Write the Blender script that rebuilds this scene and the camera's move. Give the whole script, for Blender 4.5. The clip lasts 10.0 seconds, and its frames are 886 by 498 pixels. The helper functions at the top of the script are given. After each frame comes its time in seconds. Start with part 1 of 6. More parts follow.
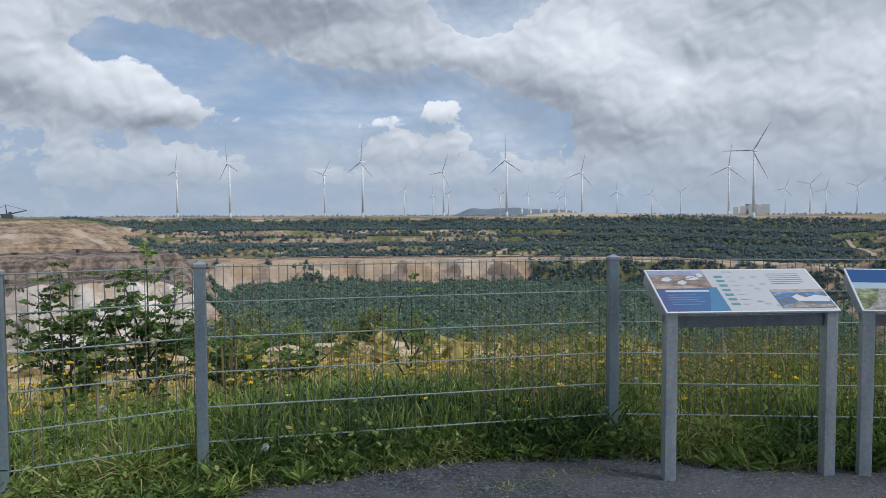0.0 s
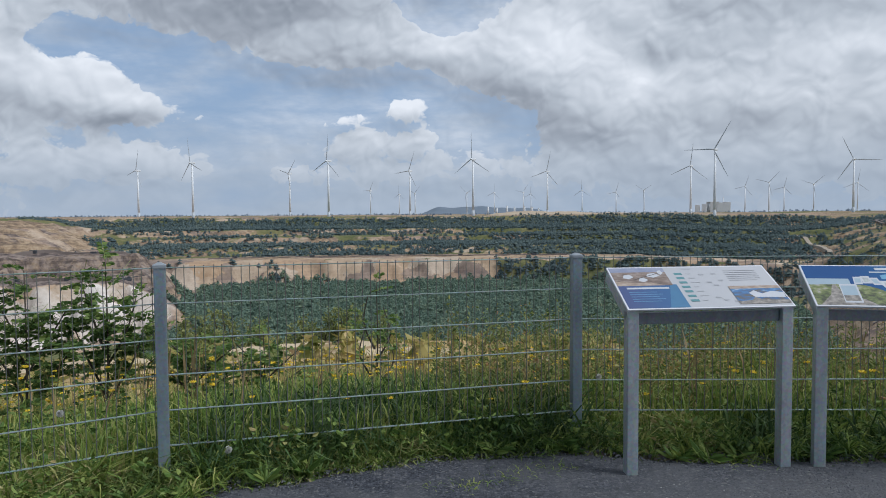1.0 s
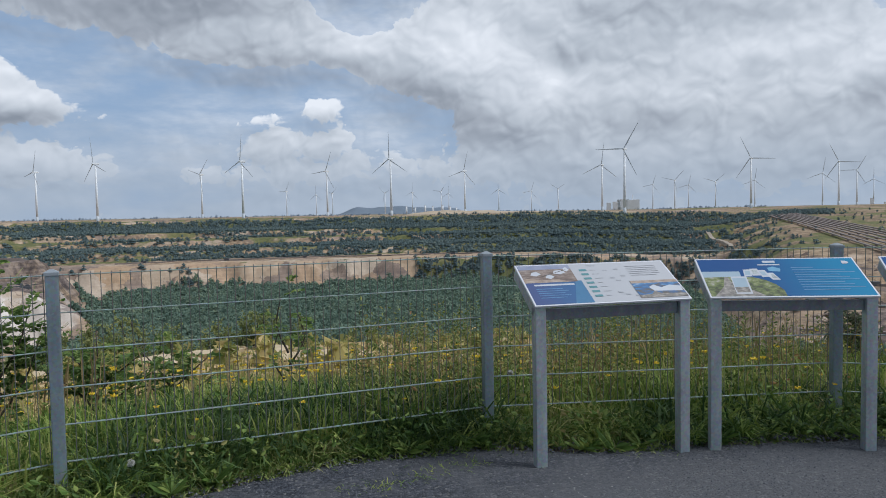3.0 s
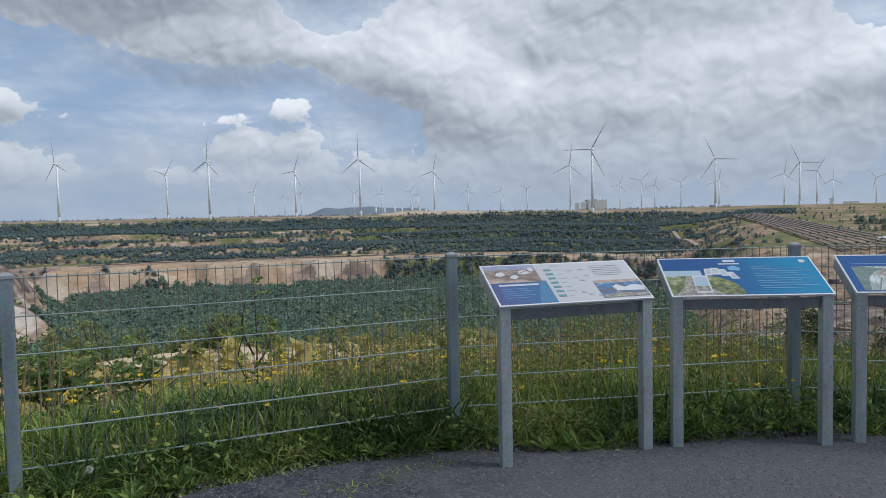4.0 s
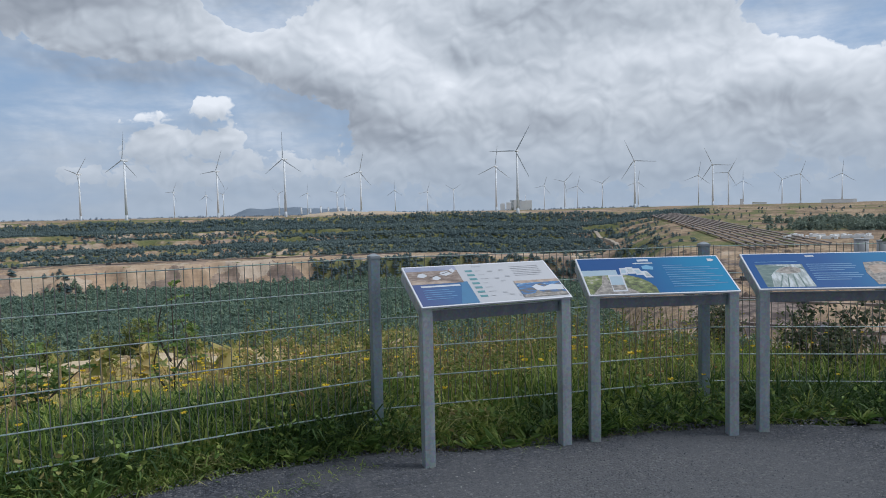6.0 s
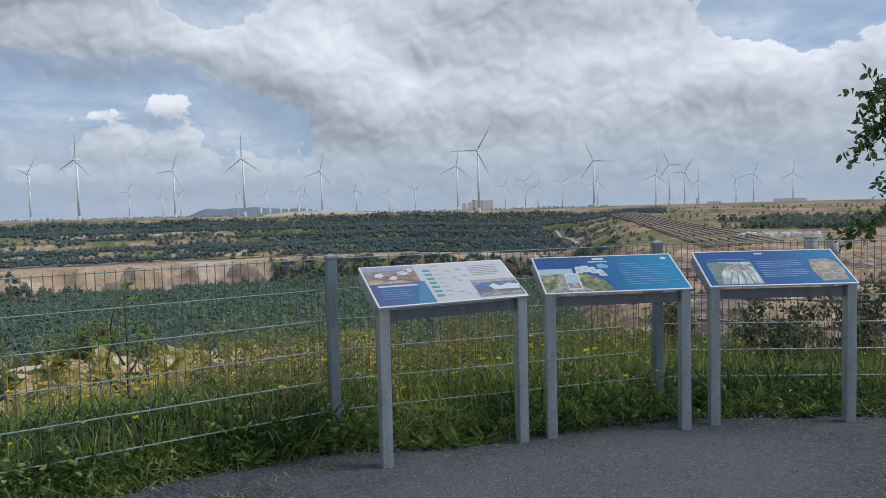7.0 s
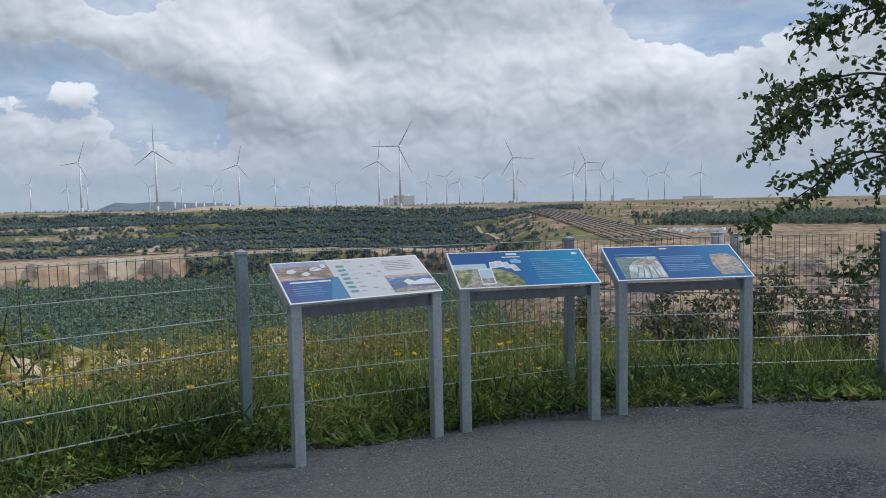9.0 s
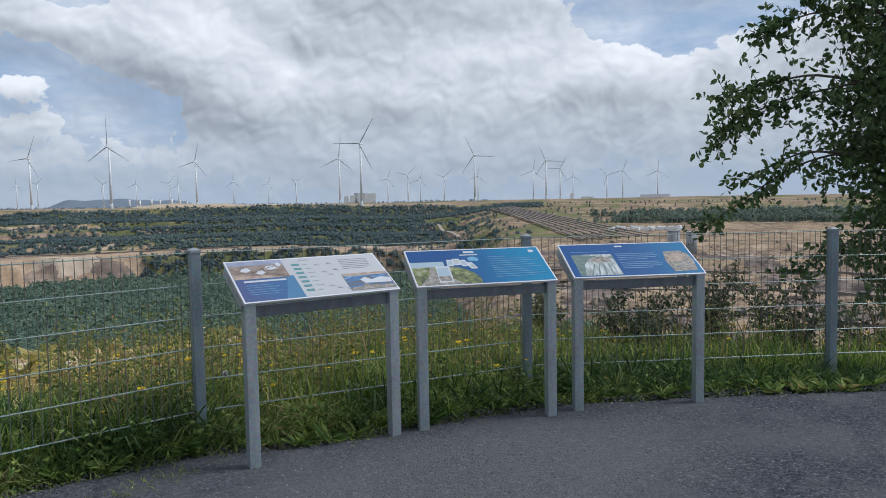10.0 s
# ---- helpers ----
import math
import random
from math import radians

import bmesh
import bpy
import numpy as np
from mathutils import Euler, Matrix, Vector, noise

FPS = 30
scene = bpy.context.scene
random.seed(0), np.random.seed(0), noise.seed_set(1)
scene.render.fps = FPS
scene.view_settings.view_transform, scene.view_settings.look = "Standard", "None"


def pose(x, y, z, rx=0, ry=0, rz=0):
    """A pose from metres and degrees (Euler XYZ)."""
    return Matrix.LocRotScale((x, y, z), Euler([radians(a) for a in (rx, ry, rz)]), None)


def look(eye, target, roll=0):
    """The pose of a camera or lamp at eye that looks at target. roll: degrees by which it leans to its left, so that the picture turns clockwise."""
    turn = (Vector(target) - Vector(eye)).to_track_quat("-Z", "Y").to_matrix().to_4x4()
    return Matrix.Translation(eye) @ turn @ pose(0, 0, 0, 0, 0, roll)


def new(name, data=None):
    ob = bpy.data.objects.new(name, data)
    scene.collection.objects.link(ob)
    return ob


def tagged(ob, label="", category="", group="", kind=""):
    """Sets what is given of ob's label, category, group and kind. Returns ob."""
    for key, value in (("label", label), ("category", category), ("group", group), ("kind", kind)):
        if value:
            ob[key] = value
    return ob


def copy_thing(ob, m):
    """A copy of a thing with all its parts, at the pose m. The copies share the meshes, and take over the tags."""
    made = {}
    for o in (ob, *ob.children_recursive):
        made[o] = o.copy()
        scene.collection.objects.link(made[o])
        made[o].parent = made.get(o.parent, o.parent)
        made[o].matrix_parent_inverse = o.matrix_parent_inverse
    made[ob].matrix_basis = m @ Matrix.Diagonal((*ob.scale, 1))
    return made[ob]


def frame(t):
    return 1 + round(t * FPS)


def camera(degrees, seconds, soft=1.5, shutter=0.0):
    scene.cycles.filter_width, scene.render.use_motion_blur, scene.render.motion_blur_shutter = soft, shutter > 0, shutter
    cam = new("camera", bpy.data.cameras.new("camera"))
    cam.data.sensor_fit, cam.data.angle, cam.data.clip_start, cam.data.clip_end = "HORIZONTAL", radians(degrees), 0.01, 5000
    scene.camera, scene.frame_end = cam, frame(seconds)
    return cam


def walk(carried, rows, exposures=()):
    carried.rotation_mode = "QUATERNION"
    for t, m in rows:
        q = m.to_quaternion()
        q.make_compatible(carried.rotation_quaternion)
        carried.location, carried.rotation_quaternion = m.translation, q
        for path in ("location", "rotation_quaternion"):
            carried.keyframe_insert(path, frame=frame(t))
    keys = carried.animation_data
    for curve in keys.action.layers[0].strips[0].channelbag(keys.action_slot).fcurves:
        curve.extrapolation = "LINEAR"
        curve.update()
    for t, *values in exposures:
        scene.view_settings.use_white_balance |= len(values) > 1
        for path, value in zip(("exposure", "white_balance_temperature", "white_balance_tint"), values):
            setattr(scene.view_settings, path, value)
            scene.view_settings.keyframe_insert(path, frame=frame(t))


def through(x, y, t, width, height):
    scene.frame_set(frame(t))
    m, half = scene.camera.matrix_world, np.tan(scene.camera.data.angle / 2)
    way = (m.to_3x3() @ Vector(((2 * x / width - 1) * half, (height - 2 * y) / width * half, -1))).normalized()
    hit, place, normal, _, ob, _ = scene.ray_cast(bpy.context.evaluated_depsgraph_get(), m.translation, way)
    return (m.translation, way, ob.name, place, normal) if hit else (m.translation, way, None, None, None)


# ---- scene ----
cam = camera(63.7, 10.0, 0.95)
PATH = [
    (0, (0.145, -0.037, 1.453), (0.148, 1.96, 1.359), -0.2),
    (0.5, (0.148, -0.045, 1.456), (0.19, 1.952, 1.36), -0.1),
    (1, (0.16, -0.04, 1.455), (0.256, 1.955, 1.357), -0.4),
    (1.5, (0.173, -0.042, 1.454), (0.322, 1.95, 1.356), -0.6),
    (2, (0.186, -0.04, 1.455), (0.403, 1.946, 1.355), -0.9),
    (2.5, (0.197, -0.047, 1.456), (0.471, 1.932, 1.355), -1.0),
    (4, (0.24, -0.053, 1.459), (0.645, 1.903, 1.357), -1.2),
    (4.5, (0.247, -0.047, 1.459), (0.697, 1.899, 1.356), -1.2),
    (5, (0.255, -0.052, 1.462), (0.762, 1.88, 1.357), -1.2),
    (5.5, (0.262, -0.056, 1.464), (0.816, 1.863, 1.359), -1.2),
    (7, (0.297, -0.076, 1.463), (1.0, 1.793, 1.355), -1.4),
    (7.5, (0.309, -0.081, 1.463), (1.057, 1.77, 1.351), -1.4),
    (8, (0.319, -0.084, 1.465), (1.107, 1.751, 1.35), -1.4),
    (8.5, (0.332, -0.081, 1.461), (1.184, 1.725, 1.342), -1.3),
    (9, (0.343, -0.083, 1.46), (1.246, 1.697, 1.335), -1.1),
    (9.5, (0.354, -0.085, 1.46), (1.302, 1.671, 1.33), -1.0),
    (10, (0.369, -0.089, 1.46), (1.367, 1.639, 1.327), -1.0),
]
walk(cam, [(t, look(eye, target, roll)) for t, eye, target, roll in PATH], [(0, -0.09, 5950, 10), (8.8, -0.09, 5950, 10), (10, 0.0, 5950, 10)])

# ---- daylight ----
SUN_AZ, SUN_EL = 108.0, 50.0        # degrees clockwise from +y, and above the horizon


def sun_light():
    data = bpy.data.lights.new("sun", "SUN")
    data.energy, data.angle, data.color = 2.8, radians(24), (1.0, 0.96, 0.90)
    ob = new("sun", data)
    a, e = radians(SUN_AZ), radians(SUN_EL)
    ob.matrix_world = look((60 * math.sin(a) * math.cos(e), 60 * math.cos(a) * math.cos(e), 60 * math.sin(e)), (0, 0, 0))


sun_light()


class Nodes:
    """Short hand for building a node tree."""

    def __init__(self, tree):
        self.t = tree

    def put(self, value, socket):
        if isinstance(value, bpy.types.NodeSocket):
            self.t.links.new(value, socket)
        elif value is not None:
            if socket.type == "RGBA" and len(value) == 3:
                value = (*value, 1)
            socket.default_value = value

    def node(self, kind, out=0, ins=(), **props):
        n = self.t.nodes.new(kind)
        for k, v in props.items():
            setattr(n, k, v)
        for k, v in (ins.items() if isinstance(ins, dict) else enumerate(ins)):
            self.put(v, n.inputs[k])
        return n.outputs[out]

    def math(self, op, *ins):
        return self.node("ShaderNodeMath", 0, ins, operation=op)

    def vec(self, op, *ins, out=0):
        return self.node("ShaderNodeVectorMath", out, ins, operation=op)

    def noise(self, vector, scale, detail=3.0, rough=0.55, out=0):
        return self.node("ShaderNodeTexNoise", out, {"Vector": vector, "Scale": scale, "Detail": detail, "Roughness": rough})

    def ramp(self, value, *stops):
        n = self.t.nodes.new("ShaderNodeValToRGB")
        while len(n.color_ramp.elements) < len(stops):
            n.color_ramp.elements.new(0.5)
        for e, (p, c) in zip(n.color_ramp.elements, stops):
            e.position, e.color = p, (*c, 1) if len(c) == 3 else c
        self.put(value, n.inputs[0])
        return n.outputs[0]

    def step(self, value, a, b, lo=0.0, hi=1.0):
        n = self.t.nodes.new("ShaderNodeMapRange")
        n.interpolation_type = "SMOOTHSTEP"
        for k, v in enumerate((value, a, b, lo, hi)):
            self.put(v, n.inputs[k])
        return n.outputs[0]

    def mix(self, f, a, b, blend="MIX"):
        n = self.t.nodes.new("ShaderNodeMix")
        n.data_type, n.blend_type = "RGBA", blend
        self.put(f, n.inputs[0]), self.put(a, n.inputs[6]), self.put(b, n.inputs[7])
        return n.outputs[2]


# Cloud masses: azimuth, elevation, half width, half height (degrees), weight.
CLOUDS_WEST = [
    (-13, 17.0, 14, 3.4, 1.25), (-6, 12.9, 7.5, 1.9, 0.9), (-30.5, 11.6, 5, 2.6, 1.0), (-28.4, 9.0, 8, 2.4, 0.95), (-20.5, 7.8, 4.5, 1.3, 0.95),
    (0.2, 8.1, 1.7, 1.1, 0.95), (-5.2, 7.4, 2.6, 0.7, 0.6), (-3.0, 5.6, 5.5, 1.2, 0.6), (-24, 3.8, 10, 1.3, 0.6), (-1, 3.4, 9, 1.2, 0.5),
    (-22.8, 12.4, 4.5, 1.0, -0.8), (-14, 8.8, 5.0, 1.8, -0.95), (-4, 9.7, 7, 1.3, -0.95), (4, 16.4, 3.4, 1.6, -1.2),
]
CLOUDS_EAST = [
    (3.2, 12.9, 3.2, 1.3, 0.7), (9.8, 12.6, 6.0, 3.2, 1.1), (15, 9.6, 6.5, 4.0, 1.15), (29, 13.5, 13, 5.0, 1.25), (26, 7.5, 12, 4.0, 0.9),
    (41, 8.4, 9.5, 3.4, 1.2), (62, 10, 11, 5, 1.1), (50, 4.5, 16, 3.0, 0.6), (24, 3.6, 14, 1.8, 0.6),
    (6.6, 7.4, 3.8, 2.0, -0.95), (19.2, 11.6, 1.9, 1.3, -0.9), (46.5, 14.2, 5.5, 2.6, -2.0),
]
# Grey undersides (and, below zero, sunlit tops) of the masses above.
SHADES = [
    (-11, 15.2, 11, 2.2, 0.42), (-30, 9.0, 5, 1.0, 0.25), (-21, 6.8, 5, 0.7, 0.22), (27, 14.8, 7, 1.6, 0.3), (22, 6.0, 7, 1.0, 0.1), (42, 7.6, 5, 0.9, 0.3),
    (12, 6.2, 4, 1.2, 0.26), (7.5, 9.4, 2.6, 1.2, 0.22), (11, 12.4, 5, 2.4, -0.34), (16, 8.8, 3.5, 2.0, -0.3), (31, 8.0, 6, 1.6, -0.14), (-24, 9.8, 6, 1.3, -0.2),
    (0.2, 8.4, 2.0, 0.9, -0.25), (44, 10.2, 5, 1.2, -0.22), (33, 11.8, 5, 1.2, -0.24), (26, 9.2, 6, 1.2, -0.14), (62, 8, 9, 3.5, 0.15),
]


def cloud_mass():
    """Where the great masses lie."""
    g = bpy.data.node_groups.new("cloud_mass", "ShaderNodeTree")
    g.interface.new_socket("Place", in_out="INPUT", socket_type="NodeSocketVector")
    g.interface.new_socket("Density", in_out="OUTPUT", socket_type="NodeSocketFloat")
    n = Nodes(g)
    gin = g.nodes.new("NodeGroupInput")
    total = 0.0
    for az, el, w, h, amp in CLOUDS_WEST + CLOUDS_EAST:
        v = n.vec("MULTIPLY_ADD", gin.outputs[0], (1 / w, 1 / h, 0), (-az / w, -el / h, 0))
        total = n.math("MULTIPLY_ADD", n.math("POWER", 0.3679, n.vec("DOT_PRODUCT", v, v, out=1)), amp, total)
    far = n.step(n.vec("LENGTH", n.vec("MULTIPLY_ADD", gin.outputs[0], (0.012, 0.03, 0), (-0.2, -0.3, 0)), out=1), 0.6, 1.1, 0.0, 0.55)
    total = n.math("ADD", total, far)
    gout = g.nodes.new("NodeGroupOutput")
    g.links.new(total, gout.inputs[0])
    return g


def cloud_billows(name, octaves, sizes):
    """Heaped billows, from great heads down to small curls."""
    g = bpy.data.node_groups.new(name, "ShaderNodeTree")
    g.interface.new_socket("Way", in_out="INPUT", socket_type="NodeSocketVector")
    g.interface.new_socket("Density", in_out="OUTPUT", socket_type="NodeSocketFloat")
    n = Nodes(g)
    gin = g.nodes.new("NodeGroupInput")
    way = gin.outputs[0]
    soft = n.noise(way, 7.0, octaves, 0.52)
    total = n.math("MULTIPLY_ADD", soft, 1.6, -0.8)
    bent = n.vec("ADD", n.vec("MULTIPLY", way, (1, 1, 1.35)), n.vec("MULTIPLY_ADD", n.noise(way, 20.0, octaves - 2.0, 0.5, out=1), (0.06, 0.06, 0.06), (-0.03, -0.03, -0.03)))
    for scale, amp in sizes:
        cell = n.node("ShaderNodeTexVoronoi", 0, {"Vector": bent, "Scale": scale, "Smoothness": 0.3}, feature="SMOOTH_F1")
        total = n.math("ADD", total, n.math("MULTIPLY_ADD", cell, -amp, amp * 0.5))
    gout = g.nodes.new("NodeGroupOutput")
    g.links.new(total, gout.inputs[0])
    return g


def sky():
    world = bpy.data.worlds.new("sky")
    world.use_nodes = True
    scene.world = world
    world.node_tree.nodes.clear()
    n = Nodes(world.node_tree)
    way = n.node("ShaderNodeTexCoord", 0)
    x, y, z = (n.node("ShaderNodeSeparateXYZ", k, [way]) for k in range(3))
    az = n.math("MULTIPLY", n.math("ARCTAN2", x, y), 57.2958)
    el = n.math("MULTIPLY", n.math("ARCSINE", z), 57.2958)
    place = n.node("ShaderNodeCombineXYZ", 0, [az, el, 0.0])
    bend = n.noise(way, 9.0, 3.0, 0.5, out=1)
    place = n.vec("ADD", place, n.vec("MULTIPLY_ADD", bend, (5.0, 2.4, 0.0), (-2.5, -1.2, 0.0)))
    mass = cloud_mass()
    curls = cloud_billows("cloud_curls", 5.0, ((9.0, 0.5), (19.0, 0.48), (43.0, 0.34), (95.0, 0.2), (210.0, 0.1)))
    heads = cloud_billows("cloud_heads", 3.0, ((9.0, 0.45), (19.0, 0.5), (40.0, 0.42), (85.0, 0.16)))

    def use(group, value):
        d = n.t.nodes.new("ShaderNodeGroup")
        d.node_tree = group
        n.put(value, d.inputs[0])
        return d.outputs[0]

    m0, m1 = use(mass, place), use(mass, n.vec("ADD", place, (0.5, 1.1, 0)))
    here = n.math("ADD", m0, use(curls, way))
    b0, b1, b2 = use(heads, way), use(heads, n.vec("ADD", way, (0.004, -0.001, 0.007))), use(heads, n.vec("ADD", way, (0.013, -0.003, 0.024)))
    cover = n.step(here, 0.19, 0.38)
    veil = n.noise(n.vec("MULTIPLY", way, (1, 1, 3.5)), 5.0, 6.0, 0.6)
    cover = n.math("MAXIMUM", cover, n.step(n.math("ADD", veil, n.step(el, 0.0, 7.0, 0.16, 0.0)), 0.3, 0.75, 0.0, 0.8))
    shade = 0.0
    for a, e, w, h, amp in SHADES:
        v = n.vec("MULTIPLY_ADD", place, (1 / w, 1 / h, 0), (-a / w, -e / h, 0))
        shade = n.math("MULTIPLY_ADD", n.math("POWER", 0.3679, n.vec("DOT_PRODUCT", v, v, out=1)), amp, shade)
    lit = n.math("MULTIPLY_ADD", n.math("SUBTRACT", m0, m1), 0.6, 0.66)
    lit = n.math("MULTIPLY_ADD", n.math("SUBTRACT", b0, b1), 0.42, lit)
    lit = n.math("MULTIPLY_ADD", b0, 0.16, lit)
    lit = n.math("MULTIPLY_ADD", n.math("SUBTRACT", b0, b2), 0.2, lit)
    lit = n.math("ADD", lit, n.math("MULTIPLY_ADD", n.noise(n.vec("MULTIPLY", way, (1, 1, 1.5)), 30.0, 5.0, 0.5), 0.14, -0.07))
    lit = n.math("ADD", lit, n.step(here, 0.25, 0.7, 0.14, 0.0))
    lit = n.math("SUBTRACT", lit, shade)
    cloud = n.ramp(n.math("MULTIPLY", lit, 0.72), (0.0, (0.28, 0.305, 0.34)), (0.22, (0.39, 0.415, 0.45)), (0.43, (0.53, 0.56, 0.59)), (0.7, (0.71, 0.73, 0.75)), (1.0, (0.90, 0.905, 0.91)))
    clear = n.node("ShaderNodeTexSky", 0, sky_type="NISHITA", sun_disc=False, sun_elevation=radians(SUN_EL), sun_rotation=radians(SUN_AZ), dust_density=2.0)
    clear = n.mix(1.0, clear, (0.085, 0.085, 0.085), "MULTIPLY")
    clear = n.mix(n.step(el, 0.0, 40.0, 0.85, 0.45), clear, (0.33, 0.455, 0.63))
    cloud = n.mix(n.step(el, 0.0, 8.0, 0.75, 0.0), cloud, (0.40, 0.46, 0.53))
    clear = n.mix(n.step(el, 1.0, 11.0, 0.75, 0.0), clear, (0.38, 0.455, 0.55))
    colour = n.mix(cover, clear, cloud)
    back = n.node("ShaderNodeBackground", 0, [colour, 1.0])
    out = n.t.nodes.new("ShaderNodeOutputWorld")
    n.t.links.new(back, out.inputs[0])


sky()

# ---- materials ----


def material(name):
    m = bpy.data.materials.new(name)
    m.use_nodes = True
    m.node_tree.nodes.clear()
    return m, Nodes(m.node_tree)


def finish(n, colour, rough=0.7, metal=0.0, bump=None, height=0.02, strength=0.5, through=0.0, spec=0.5):
    """A principled surface; through: the share of light that passes a leaf."""
    ins = {"Base Color": colour, "Roughness": rough, "Metallic": metal, "Specular IOR Level": spec}
    if bump is not None:
        ins["Normal"] = n.node("ShaderNodeBump", 0, {"Strength": strength, "Distance": height, "Height": bump})
    shader = n.node("ShaderNodeBsdfPrincipled", 0, ins)
    if through:
        thin = n.node("ShaderNodeBsdfTranslucent", 0, {"Color": colour})
        shader = n.node("ShaderNodeMixShader", 0, [through, shader, thin])
    out = n.t.nodes.new("ShaderNodeOutputMaterial")
    n.t.links.new(shader, out.inputs[0])


def world_place(n):
    return n.node("ShaderNodeNewGeometry", 0)


def mat_plain(name, colour, rough=0.6, metal=0.0, vary=0.15, scale=30.0, height=0.001):
    m, n = material(name)
    p = n.node("ShaderNodeTexCoord", 3)
    a, b = n.noise(p, scale, 4.0), n.noise(p, scale * 0.13, 3.0)
    f = n.math("MULTIPLY_ADD", n.math("ADD", a, b), vary, 1 - vary)
    c = n.mix(1.0, (*colour, 1), n.node("ShaderNodeCombineXYZ", 0, [f, f, f]), "MULTIPLY")
    finish(n, c, n.math("MULTIPLY_ADD", b, 0.25, rough - 0.12), metal, a, height)
    return m


def mat_leaf(name, stops, through=0.3, rough=0.55):
    """Foliage: each leaf takes its own tone, with broad patches over it."""
    m, n = material(name)
    r = n.node("ShaderNodeNewGeometry", "Random Per Island")
    broad = n.noise(world_place(n), 0.9, 2.0)
    f = n.math("ADD", n.math("MULTIPLY", r, 0.8), n.math("MULTIPLY_ADD", broad, 1.1, -0.45))
    finish(n, n.ramp(f, *stops), rough, through=through, spec=0.3)
    return m


def mat_galvanised(name, base=(0.36, 0.405, 0.44), metal=0.55):
    m, n = material(name)
    p = n.node("ShaderNodeTexCoord", 3)
    grain, stain = n.noise(p, 55.0, 3.0, 0.6), n.noise(n.vec("MULTIPLY", p, (9, 9, 1.6)), 1.0, 5.0, 0.6)
    spangle = n.node("ShaderNodeTexVoronoi", 1, {"Vector": p, "Scale": 70.0})
    tone = n.ramp(stain, (0.3, tuple(c * 0.72 for c in base)), (0.55, base), (0.75, tuple(c * 1.25 for c in base)))
    tone = n.mix(0.14, tone, spangle, "OVERLAY")
    finish(n, tone, n.math("MULTIPLY_ADD", grain, 0.3, 0.32), metal, grain, 0.0006, 0.4)
    return m


STEEL = mat_galvanised("galvanised_steel")
# Posts take a darker, bluer steel tone than the board legs.
STEEL_POST = mat_galvanised("darker_post_steel", (0.215, 0.27, 0.31), 0.45)
# Darker copy of the steel: shade below the sheets is in its colour.
STEEL_SHADED = mat_galvanised("galvanised_steel_shaded_bar", (0.16, 0.18, 0.205), 0.4)
WIRE = mat_galvanised("galvanised_wire", (0.25, 0.315, 0.30), 0.3)
CAP = mat_plain("grey_plastic_cap", (0.22, 0.25, 0.28), 0.5)
# Upright wires take a darker tone than the horizontal ones.
WIRE_DARK = mat_galvanised("darker_upright_wire", (0.15, 0.155, 0.15), 0.3)
TOWER = mat_plain("turbine_white", (0.66, 0.69, 0.72), 0.5, 0, 0.08, 0.4, 0.0)
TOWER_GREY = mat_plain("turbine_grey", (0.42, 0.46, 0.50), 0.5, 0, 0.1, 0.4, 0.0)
# ---- terrain ----


def ease(a, b, x):
    t = np.clip((np.asarray(x, float) - a) / (b - a), 0, 1)
    return t * t * (3 - 2 * t)


def ripple(x, y, size, seed=0.0, octaves=4):
    """Smooth uneven field, about -1 to 1."""
    out, amp = np.zeros_like(np.asarray(x, float)), 1.0
    for k in range(octaves):
        f, s = 2.0 ** k / size, seed + 1.7 * k
        out = out + amp * (np.sin(x * f * 1.9 + s + 1.3 * np.sin(y * f * 1.3 + s)) * np.cos(y * f * 2.1 - s + 1.1 * np.sin(x * f * 1.7 - s)))
        amp *= 0.5
    return out / 1.6


